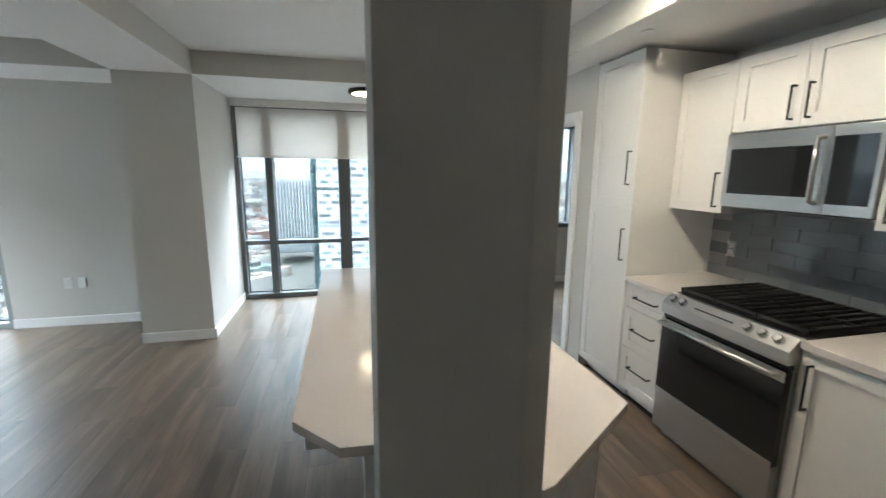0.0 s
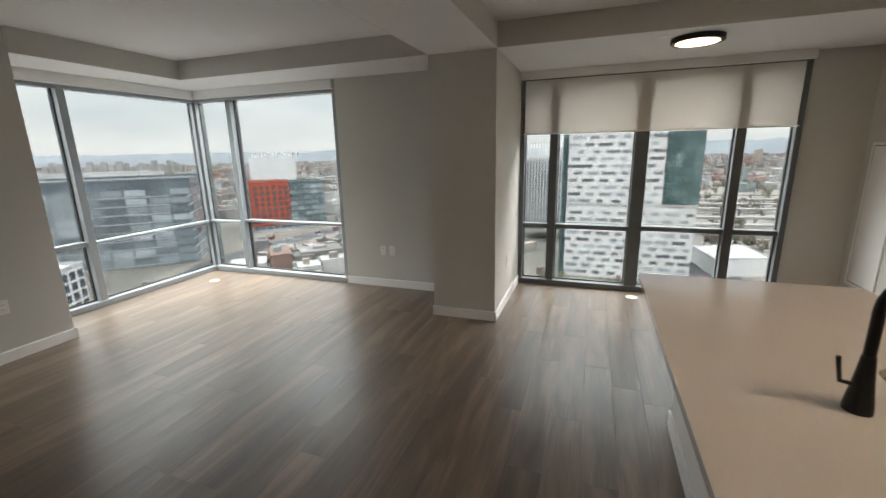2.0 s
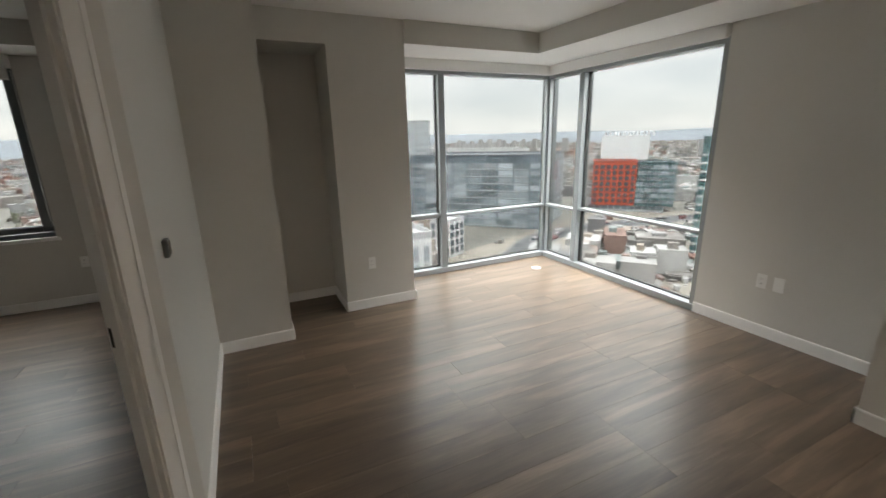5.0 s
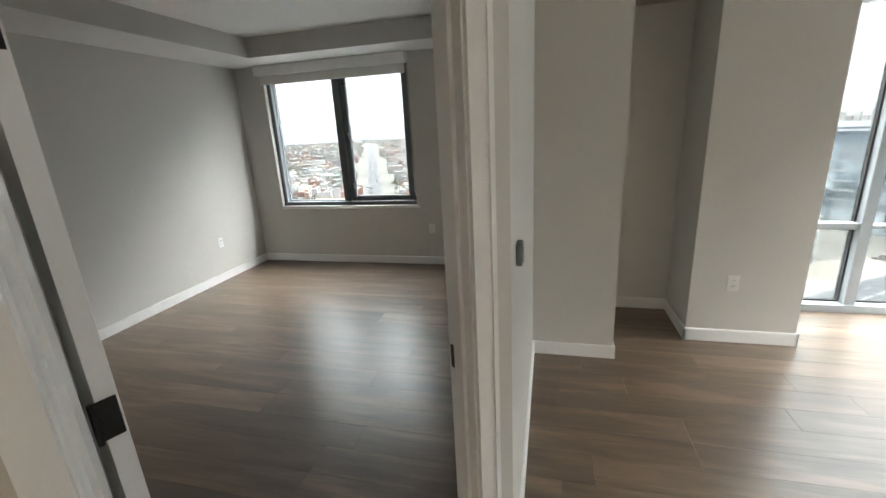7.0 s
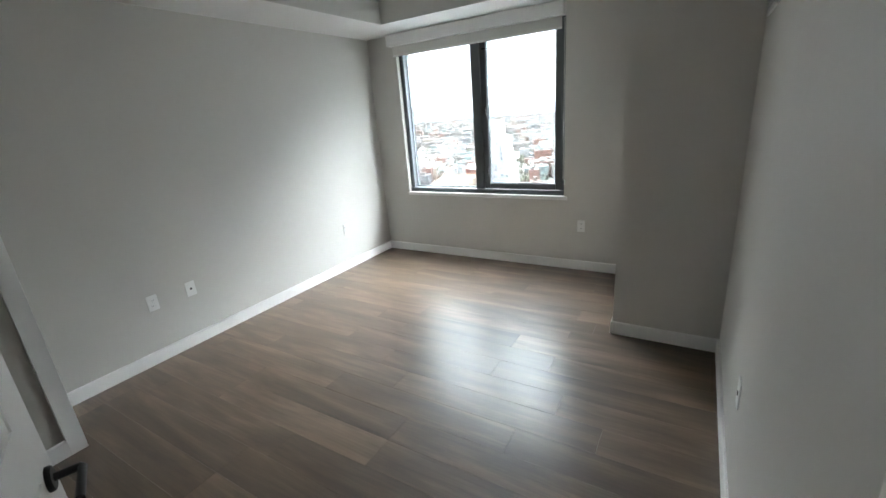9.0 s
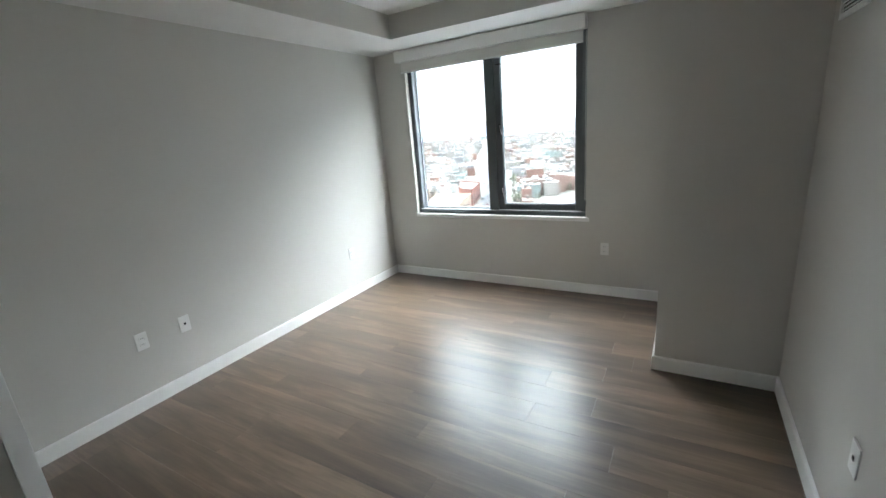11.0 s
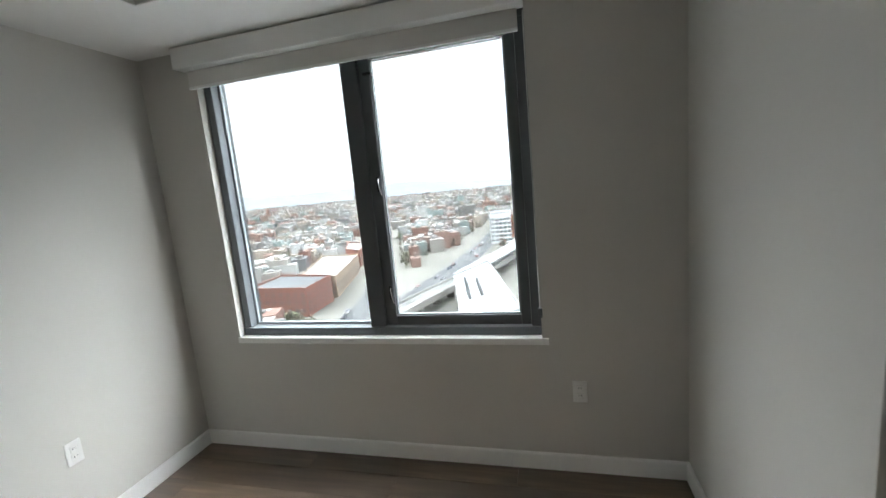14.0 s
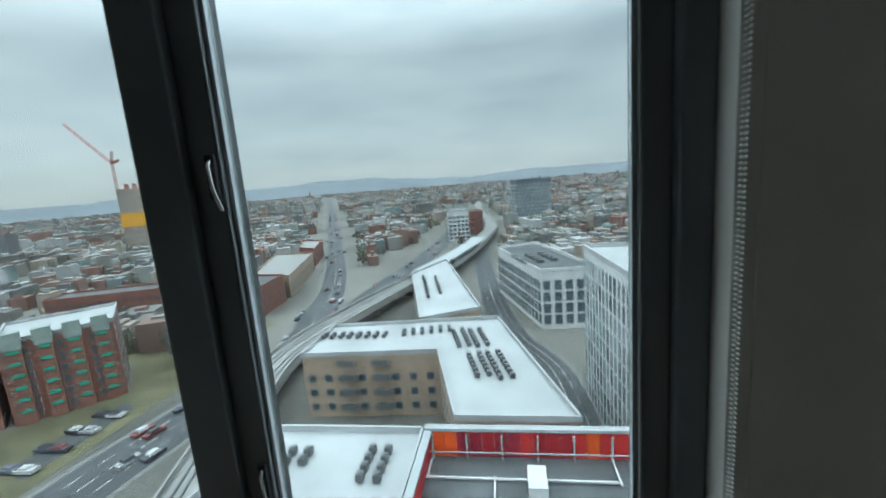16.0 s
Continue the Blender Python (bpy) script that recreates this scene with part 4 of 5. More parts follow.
class Boxes:
    """Gathers many boxes into one mesh; each is a loose piece."""
    def __init__(self):
        self.v, self.f = [], []

    def add(self, cx, cy, z0, z1, w, d, turn=0.0, taper=1.0):
        n = len(self.v)
        c, s = math.cos(turn), math.sin(turn)
        for z, k in ((z0, 1.0), (z1, taper)):
            for u, t in ((-1, -1), (1, -1), (1, 1), (-1, 1)):
                a, b = u * w / 2 * k, t * d / 2 * k
                self.v.append((cx + c * a - s * b, cy + s * a + c * b, z))
        self.f += [(n + 3, n + 2, n + 1, n), (n + 4, n + 5, n + 6, n + 7)] + [(n + i, n + (i + 1) % 4, n + 4 + (i + 1) % 4, n + 4 + i) for i in range(4)]

    def done(self, name, m, parent=None):
        me = bpy.data.meshes.new(name)
        me.from_pydata(self.v, [], self.f)
        me.materials.append(m)
        ob = new(name, me)
        if parent:
            ob.parent = parent
        return ob


def facade(poly, z0, z1, storey, bay, pane, m, parent, sill=0.3, edges=None, shift=False, name="window", thick=0.24):
    """Window panes, each a thin box proud of the wall, on the outer edges of a plan."""
    b = Boxes()
    n = len(poly)
    rnd = random.Random(7)
    for i in range(n):
        if edges is not None and i not in edges:
            continue
        p, q = Vector(poly[i]), Vector(poly[(i + 1) % n])
        L, turn = (q - p).length, math.atan2(q.y - p.y, q.x - p.x)
        cols = max(1, int(L / bay))
        rows = max(1, int((z1 - z0) / storey))
        d = (q - p) / L
        for r in range(rows):
            z = z0 + (r + sill) * storey
            for c in range(cols):
                off = (c + 0.5) * L / cols
                wid = pane[0]
                if shift:
                    off += (((r * 37) % 5) - 2) * 0.16 * bay
                    wid *= rnd.choice((0.7, 1.0, 1.1, 0.55))
                    off = min(max(off, wid / 2), L - wid / 2)
                m0 = p + d * off
                b.add(m0.x, m0.y, z, z + pane[1], wid, thick, turn)
    ob = b.done(name, m, parent)
    return tagged(ob, kind="stuff")


def block(name, poly, base, top, wall, roof, label, category="building", win=None, parapet=0.9, group=""):
    """A building on a plan, with parapet, roof and windows."""
    e = empty(name, (0, 0, 0))
    prism("wall", poly, base, top - 0.25, wall, e)
    cx, cy = sum(p[0] for p in poly) / len(poly), sum(p[1] for p in poly) / len(poly)
    bm = bmesh.new()
    add_prism(bm, poly, top - 0.25, top)
    mesh_object("roof", bm, roof, e)
    if parapet:
        b = Boxes()
        for i in range(len(poly)):
            p, q = Vector(poly[i]), Vector(poly[(i + 1) % len(poly)])
            mid, L = (p + q) / 2, (q - p).length
            b.add(mid.x, mid.y, top, top + parapet, L + 0.3, 0.35, math.atan2(q.y - p.y, q.x - p.x))
        b.done("parapet", roof if roof is WHITEROOF else wall, e)
    for w in win or ():
        facade(poly, base + 0.6, top - 0.5, *w[:3], w[3], e, **w[4])
    return tagged(e, label, category, group)


def plan(*pts):
    return [(sc(x), sc(y)) for x, y in pts]


def rect(cx, cy, w, d, turn=0.0):
    c, s = math.cos(radians(turn)), math.sin(radians(turn))
    return [(sc(cx) + c * a - s * b, sc(cy) + s * a + c * b) for a, b in ((-w / 2, -d / 2), (w / 2, -d / 2), (w / 2, d / 2), (-w / 2, d / 2))]


def roof_units(parent, cx, cy, z, nx, ny, pitch, turn=0.0):
    b = Boxes()
    c, s = math.cos(radians(turn)), math.sin(radians(turn))
    for i in range(nx):
        for j in range(ny):
            a, q = (i - nx / 2) * pitch, (j - ny / 2) * pitch * 1.25
            b.add(cx + c * a - s * q, cy + s * a + c * q, z + 0.15, z + 1.05, pitch * 0.55, pitch * 0.5, radians(turn))
            b.add(cx + c * a - s * q, cy + s * a + c * q, z + 1.06, z + 1.16, pitch * 0.34, pitch * 0.34, radians(turn) + 0.6)
    return tagged(b.done("roof_unit", UNIT, parent), kind="stuff")


structure(boxes("ground", [(-4200, -4200, GROUND - 1, 4200, 4200, GROUND)], CITYGROUND), "grey brown city ground reaching the horizon", "ground")

# beneath the bedroom window: flats with white roofs
L = block("apartment_block", plan((-108.5, -58.9), (-79.5, -13.5), (-79.0, 10.5), (-135.1, -5.5), (-137.0, -20.0), (-131.1, -58.4))[0:1] + plan((-110.2, -21.0), (-79.3, -12.7), (-79.1, 10.5), (-135.1, -5.5), (-131.1, -58.4)), GROUND, height(-44), TAN, WHITEROOF, "tan apartment block with white roof and cooling units", win=[(3.3, 3.4, (1.8, 1.75), GREYWALL, {"sill": 0.27, "thick": 0.16, "name": "surround"}), (3.3, 3.4, (1.5, 1.5), CITYGLASS, {"sill": 0.31})])
for cx, cy, nx, ny, tn in ((-121, -47, 2, 8, 0), (-124, -25, 2, 6, 10), (-118, -14, 6, 2, 15), (-101, -8, 6, 2, 15), (-101, -3, 7, 2, 15), (-118, -9, 6, 2, 15)):
    roof_units(L, sc(cx), sc(cy), height(-44), nx, ny, 1.7, tn)
bx = Boxes()
for k in range(2):
    for r in range(4):
        t = 0.35 + 0.25 * k
        x, y = sc(-108.5 - 1.7 * t), sc(-58.9 + 37.9 * t)
        bx.add(x + 1.2, y, height(-62) + 2.6 + 3.3 * r, height(-62) + 2.85 + 3.3 * r, 2.0, 3.6)
        bx.add(x + 2.15, y, height(-62) + 2.85 + 3.3 * r, height(-62) + 3.9 + 3.3 * r, 0.12, 3.6)
tagged(bx.done("balcony", UNIT, L), kind="stuff")
L2 = block("apartment_block", plan((-202.5, -48.3), (-135.5, -30.7), (-145.5, -11.5), (-234, -35.6)), GROUND, height(-44), TAN, WHITEROOF, "tan apartment block with long white roof", win=[(3.3, 3.4, (1.8, 1.75), GREYWALL, {"sill": 0.27, "thick": 0.16, "name": "surround"}), (3.3, 3.4, (1.5, 1.5), CITYGLASS, {"sill": 0.31})])
for cx, cy in ((-180, -36), (-178, -30), (-173, -34)):
    roof_units(L2, sc(cx), sc(cy), height(-44), 12, 1, 1.9, 14)
P = block("podium", plan((-66, -41.5), (-30, -47), (-30, -15.8), (-66, -15.8)), GROUND, height(-38), GREYWALL, WHITEROOF, "low wing with white roof and cooling units", win=None)
roof_units(P, sc(-58), sc(-36), height(-38), 2, 5, 1.6), roof_units(P, sc(-57), sc(-20), height(-38), 4, 2, 1.5), roof_units(P, sc(-48), sc(-22), height(-38), 2, 2, 1.5)
P2 = block("podium", plan((-65.5, -15.0), (-12, -15.0), (-12, 30), (-65.5, 30)), GROUND, height(-41), GREYWALL, DARKROOF, "dark podium roof with red panel screen wall", parapet=0)
bx = Boxes()
for k in range(24):
    bx.add(sc(-65.0), sc(-14.2) + 0.75 + 1.5 * k, height(-41), height(-36.6), 0.3, 1.42)
for k in range(16):
    bx.add(sc(-64) + 2.4 * k, sc(-14.7), height(-41), height(-37.0), 2.3, 0.3)
bx.done("screen_panel", REDPANEL, P2)
bx = Boxes()
bx.add(sc(-65.0), sc(7.5), height(-36.6), height(-36.1), 0.9, sc(45.5))
bx.add(sc(-40), sc(-14.7), height(-37.0), height(-36.5), sc(51), 0.9)
for k in range(9):
    bx.add(sc(-64.2), sc(-14) + 4.1 * k, height(-41), height(-37), 0.22, 0.22)
bx.add(sc(-63.5), sc(7), height(-39.5), height(-39.3), 0.12, sc(43))
bx.done("coping", GREYWALL, P2)
bx = Boxes()
bx.add(sc(-57), sc(1.2), height(-41), height(-41) + 2.4, 3.4, 1.9)
bx.add(sc(-54), sc(-3.2), height(-41), height(-41) + 1.3, 1.1, 1.1)
bx.add(sc(-59.6), sc(-1.2), height(-41) + 0.25, height(-41) + 0.45, 0.22, sc(26.5))
bx.add(sc(-63), sc(12.3), height(-41) + 0.25, height(-41) + 0.45, sc(8), 0.22)
bx.add(sc(-61.5), sc(-14.2), height(-41) + 0.25, height(-41) + 0.45, sc(4), 0.22)
bx.add(sc(-57), sc(-4.5), height(-41) + 0.25, height(-41) + 0.45, sc(6), 0.2)
bx.done("roof_duct", WHITEWALL, P2)

# offices to the side of them
O = block("office_building", plan((-228, -6.6), (-171.5, 11), (-173.2, 33), (-238, 14)), GROUND, height(-38), WHITEWALL, DARKROOF, "white framed office building with blue windows", win=[(3.7, 3.0, (2.1, 2.9), BLUEGLASS, {})])
roof_units(O, sc(-195), sc(14), height(-38), 4, 3, 4.0, 17)
block("office_tower", plan((-121.9, 18.9), (-88, 21.6), (-86, 39), (-121, 39)), GROUND, height(-20), WHITEWALL, WHITEROOF, "white gridded tower with tall narrow windows", win=[(3.4, 1.9, (0.95, 2.9), PANES, {"sill": 0.08})])
BA = block("brick_apartments", plan((-101.6, -150), (-122, -131.5), (-141, -150), (-120, -172)), GROUND, height(-36.4), BRICK, WHITEROOF, "red brick apartment house with green awnings", win=[(3.0, 2.9, (1.6, 1.8), GREYWALL, {"sill": 0.25, "thick": 0.16, "name": "surround"}), (3.0, 2.9, (1.25, 1.45), CITYGLASS, {"sill": 0.31})])
P0, P1 = Vector(plan((-101.6, -150))[0]), Vector(plan((-122, -131.5))[0])
run = (P1 - P0).normalized()
out = Vector((-run.y, run.x))
if out.x < 0:
    out = -out
turn = math.atan2(run.y, run.x)
bays, heads, awn = Boxes(), Boxes(), Boxes()
for k in range(4):
    c = P0 + run * (P1 - P0).length * (0.13 + 0.25 * k) + out * 0.5
    bays.add(c.x, c.y, GROUND, height(-36.4) - 1.5, 3.0, 1.6, turn)
    heads.add(c.x, c.y, height(-36.4) - 1.5, height(-36.4) + 2.4, 3.4, 2.0, turn)
    for f in range(6):
        g = c + out * 0.82
        awn.add(g.x, g.y, GROUND + 3.0 + 2.9 * f, GROUND + 3.8 + 2.9 * f, 2.2, 0.5, turn, 0.85)
bays.done("bay", BRICK, BA)
heads.done("dormer", SAGE, BA)
tagged(awn.done("awning", GREEN, BA), kind="stuff")
block("brick_apartments", plan((-88, -170), (-100.5, -152), (-118, -173), (-104, -190)), GROUND, height(-38), BRICK, WHITEROOF, "red brick apartment house with white roof", win=[(3.0, 2.9, (1.6, 1.8), GREYWALL, {"sill": 0.25, "thick": 0.16, "name": "surround"}), (3.0, 2.9, (1.25, 1.45), CITYGLASS, {"sill": 0.31})])
block("brick_mill", plan((-199, -262), (-218, -204), (-235, -210), (-216, -268)), GROUND, height(-50), BRICK, DARKROOF, "long low red brick mill building", win=[(3.6, 3.4, (1.8, 1.9), CITYGLASS, {})])
block("brick_mill", plan((-198, -166), (-196, -128), (-226, -130), (-232, -168)), GROUND, height(-47), BRICK, DARKROOF, "four storey red brick block with dark roof", win=[(3.4, 3.4, (1.7, 1.9), CITYGLASS, {})])
block("brick_mill", plan((-238, -158), (-232, -130), (-310, -152), (-312, -185)), GROUND, height(-49), TAN, CONCRETE, "tan brick block with pale roof", win=[(3.4, 3.4, (1.7, 1.9), CITYGLASS, {})])
block("brick_mill", plan((-335, -176), (-325, -158), (-372, -172), (-380, -196)), GROUND, height(-48), BRICK, CONCRETE, "brick block beside the avenue", win=[(3.4, 3.4, (1.7, 1.9), CITYGLASS, {})])
block("blue_office", rect(-560, 30, 30, 34, 12), GROUND, height(-10), BLUEGLASS, DARKROOF, "blue glass office block in the distance", win=[(3.4, 4.0, (2.6, 1.6), WHITEWALL, {"shift": True})])
block("white_tower", rect(-428, -50, 15, 16, 10), GROUND, height(-32), WHITEWALL, WHITEROOF, "white mid-rise tower beside the viaduct", win=[(3.2, 3.2, (2.2, 1.7), CITYGLASS, {})])
block("red_block", rect(-470, -40, 20, 18, 10), GROUND, height(-38), BRICK, DARKROOF, "brick red block behind the white tower", win=[(3.2, 3.2, (2.0, 1.7), CITYGLASS, {})])

# a tower being built, with its crane
T = block("tower_shell", rect(-535, -505, 56, 42, 40), GROUND, height(20), TAN, CONCRETE, "unfinished concrete tower with yellow netting", win=[(3.6, 3.6, (1.6, 1.7), DARKROOF, {}), (3.6, 200, (40, 0.7), WHITEWALL, {"sill": 0.0, "thick": 0.5, "name": "slab"})], parapet=0)
prism("netting", rect(-535, -505, 57.5, 43.5, 40), height(-30), height(-12), YELLOW, T)
bx = Boxes()
for k in range(7):
    for j in range(5):
        bx.add(sc(-535) + (k - 3) * 6 * 0.77 - (j - 2) * 7 * 0.64, sc(-505) + (k - 3) * 6 * 0.64 + (j - 2) * 7 * 0.77, height(20), height(20) + 6, 0.9, 0.9, 0.7)
bx.done("column", CRANE, T)


def lattice(p, q, w, n):
    p, q = Vector(p), Vector(q)
    up = Vector((0, 0, 1)) if abs((q - p).normalized().z) < 0.9 else Vector((1, 0, 0))
    a = (q - p).cross(up).normalized() * w
    c = (q - p).cross(a).normalized() * w
    return [[p + s * a + t * c, q + s * a + t * c] for s, t in ((1, 1), (1, -1), (-1, 1), (-1, -1))], [(p.lerp(q, k / n) + (a if k % 2 else -a) + c, p.lerp(q, (k + 1) / n) + (-a if k % 2 else a) - c) for k in range(n)]


crane = empty("tower_crane", (sc(-560), sc(-572), GROUND))
base = Vector((0, 0, 0))
head = Vector((0, 0, 96))
for i, (a, b) in enumerate(((base, head), (head, head + Vector((-34, -92, 56))), (head, head + Vector((6, 16, 2))), (head, head + Vector((2, 5, 13))))):
    chords, braces = lattice(a, b, 0.9, 14)
    for ch in chords:
        rod("chord", ch, 0.35, CRANE, crane, sides=4)
    for br in braces:
        rod("brace", br, 0.22, CRANE, crane, sides=4)
tagged(crane, "red lattice tower crane over the building site", "crane")

# seen from the living room: glass laboratories, orange block, white tower
block("glass_office", plan((-300, 118), (-226, 186), (-262, 232), (-352, 150)), GROUND, height(-12), BLUEGLASS, DARKROOF, "long blue grey glass office block", win=[(3.9, 200, (60, 0.5), GREYWALL, {"sill": 0.0, "name": "spandrel"}), (3.9, 8.0, (7.8, 2.7), PANES, {"sill": 0.2})])
b1 = block("glass_office", plan((-352, 152), (-300, 210), (-330, 250), (-400, 180)), GROUND, height(-9), WHITEWALL, CONCRETE, "pale office block with rooftop stacks", win=[(3.9, 4.0, (3.0, 1.7), CITYGLASS, {})])
bx = Boxes()
for k in range(26):
    bx.add(sc(-385 + 3.6 * k), sc(190 + 1.8 * k + (k * 7 % 5) * 3), height(-9), height(-9) + 3 + (k * 5 % 4), 2.6, 2.6, 0.6)
bx.done("stack", CONCRETE, b1)
block("orange_office", plan((-266, 268), (-243, 292), (-262, 312), (-286, 288)), GROUND + 4, height(-21.5), ORANGE, DARKROOF, "orange red panel office block with square windows", win=[(3.6, 3.6, (2.3, 2.4), CITYGLASS, {})])
block("low_office", plan((-268, 266), (-226, 306), (-262, 340), (-300, 296)), GROUND, GROUND + 4, GREYWALL, DARKROOF, "grey glass base of the orange block", win=[(3.4, 4, (3.2, 2.2), CITYGLASS, {})], parapet=0)
block("grey_office", plan((-243, 292.5), (-222, 312), (-244, 334), (-262, 313)), GROUND + 4, height(-22.5), TEALGLASS, DARKROOF, "grey green glass wing beside the orange block", win=[(3.6, 200, (24, 0.6), GREYWALL, {"name": "spandrel"}), (3.6, 4.0, (3.8, 2.6), PANES, {"sill": 0.25})])
b2 = block("white_plant_house", plan((-286, 296), (-256, 320), (-275, 338), (-304, 314)), GROUND, height(-1), WHITEWALL, WHITEROOF, "white rooftop plant house with vent stacks", parapet=0)
bx = Boxes()
for k in range(11):
    bx.add(sc(-286 + 3.0 * k), sc(300 + 2.4 * k), height(-1), height(-1) + 2.8, 1.2, 1.2)
bx.done("stack", WHITEWALL, b2)
block("white_lattice_building", plan((-208, 92), (-196, 98), (-202, 110), (-215, 104)), GROUND, height(-42), WHITEWALL, WHITEROOF, "white gridded low building", win=[(3.4, 3.2, (2.2, 2.5), CITYGLASS, {})])
TW = block("white_tower", plan((-12.3, 216), (44.5, 216), (44.5, 250), (-12.3, 250)), GROUND, height(-26), WHITEWALL, WHITEROOF, "white residential tower with staggered windows", win=[(2.6, 5.2, (4.1, 1.15), PANES, {"shift": True})])
prism("upper_wall", plan((-12.3, 216.3), (30, 216.3), (30, 250), (-12.3, 250)), height(-26), height(10), WHITEWALL, TW)
facade(plan((-12.3, 216.3), (30, 216.3), (30, 250), (-12.3, 250)), height(-25.5), height(9), 2.6, 5.2, (4.1, 1.15), PANES, TW, shift=True)
prism("glass_corner", plan((30.2, 219), (45.5, 219), (45.5, 250), (30.2, 250)), height(-26), height(8), TEALGLASS, TW)
facade(plan((30.2, 219), (45.5, 219), (45.5, 250), (30.2, 250)), height(-25.5), height(7.5), 2.6, 2.4, (2.1, 2.0), TEALPANES, TW)
prism("glass_side", plan((-15.2, 220), (-12.4, 220), (-12.4, 250), (-15.2, 250)), GROUND, height(8), TEALGLASS, TW)
facade(plan((-15.2, 220), (-12.4, 220), (-12.4, 250), (-15.2, 250)), GROUND, height(7.5), 2.2, 1.1, (0.8, 1.2), CITYGLASS, TW)
block("striped_office", plan((-48, 300), (-16, 300), (-16, 330), (-48, 330)), GROUND + 6, height(-6), CITYGLASS, WHITEROOF, "office block with white upright fins", win=[(60, 1.5, (0.65, 46), WHITEWALL, {"sill": 0.0, "name": "fin"})])
block("tan_tower", [(29.4, 84.0), (46.0, 84.0), (51.0, 100.0), (35.0, 100.0)], GROUND, 32.0, TANPANEL, CONCRETE, "pale orange tan panelled tower", win=[(3.3, 5.2, (1.5, 1.6), CITYGLASS, {"edges": (1, 2)})])
block("teal_tower", [(-109, 167), (-80, 174), (-88, 205), (-117, 198)], GROUND, -1.2, TEALGLASS, DARKROOF, "teal glass tower with white floor bands", win=[(3.3, 200, (29.4, 0.75), WHITEWALL, {"sill": 0.0, "name": "spandrel"}), (3.3, 4.0, (3.7, 1.9), TEALPANES, {"sill": 0.3})])
block("slate_tower", [(-243, 93), (-237, 105), (-252, 113), (-258, 101)], GROUND, 10.6, GREYWALL, DARKROOF, "slate grey tower with small windows", win=[(3.3, 2.6, (1.7, 1.9), PANES, {})])
block("white_shed", plan((58, 232), (84, 240), (80, 270), (54, 262)), GROUND, GROUND + 7, WHITEWALL, WHITEROOF, "low white roofed shed beside the road", parapet=0.3)


# roads, viaduct and rails
def strip(name, pts, width, z, m, thick=0.4, parent=None):
    bm = bmesh.new()
    rows = []
    for i, p in enumerate(pts):
        a, b = Vector(pts[max(i - 1, 0)]), Vector(pts[min(i + 1, len(pts) - 1)])
        n = Vector((a.y - b.y, b.x - a.x)).normalized() * width / 2
        p = Vector(p)
        rows.append([bm.verts.new((*(p + n), z)), bm.verts.new((*(p - n), z)), bm.verts.new((*(p - n), z - thick)), bm.verts.new((*(p + n), z - thick))])
    for a, b in zip(rows, rows[1:]):
        for i in range(4):
            bm.faces.new((a[i], a[(i + 1) % 4], b[(i + 1) % 4], b[i]))
    bm.faces.new(rows[0]), bm.faces.new(rows[-1][::-1])
    return mesh_object(name, bm, m, parent)


def curve(pts, n=8):
    out = []
    P = [Vector(p) for p in pts]
    for i in range(len(P) - 1):
        a, b, c, d = P[max(i - 1, 0)], P[i], P[i + 1], P[min(i + 2, len(P) - 1)]
        for k in range(n):
            t = k / n
            out.append(0.5 * ((2 * b) + (c - a) * t + (2 * a - 5 * b + 4 * c - d) * t * t + (3 * b - a - 3 * c + d) * t ** 3))
    return [tuple(v) for v in out] + [tuple(P[-1])]


for n, pts, w in (("avenue", plan((-150, -85), (-195, -98), (-323, -140), (-900, -390), (-2400, -1039)), 12), ("river_road", plan((-30, -100), (-84, -100), (-150, -88), (-240, -78), (-420, -65), (-700, -70)), 14),
                  ("side_street", plan((-60, 14), (-130, 12), (-170, -2), (-250, -14), (-420, -30)), 9), ("north_road", plan((40, 150), (58, 215), (40, 330), (-60, 520), (-300, 900)), 20), ("west_road", plan((-130, 60), (-180, 130), (-215, 196), (-200, 330)), 14)):
    line = curve(pts)
    structure(strip("road_" + n, line, w, GROUND + 0.12, ASPHALT), "grey asphalt city road with pale lane lines", "road")
    structure(strip("pavement_" + n, line, w + 3, GROUND + 0.06, SIDEWALK), "pale concrete pavement along the road", "pavement")
    b = Boxes()
    for i in range(0, len(line) - 1):
        p, q = Vector(line[i]), Vector(line[i + 1])
        m0, turn = (p + q) / 2, math.atan2((q - p).y, (q - p).x)
        nrm = Vector((-(q - p).y, (q - p).x)).normalized()
        steps = max(1, int((q - p).length / 9))
        for s in range(min(steps, 60)):
            c = p.lerp(q, (s + 0.5) / steps)
            for o in (-w / 4, w / 4):
                b.add(c.x + nrm.x * o, c.y + nrm.y * o, GROUND + 0.12, GROUND + 0.14, 3.4, 0.22, turn)
            b.add(c.x, c.y, GROUND + 0.12, GROUND + 0.14, 8.2, 0.25, turn)
    structure(tagged(b.done("road_marking_" + n, LINE), kind="stuff"), "pale painted lane lines on the road", "road marking")
cars = Boxes()
rc = random.Random(5)
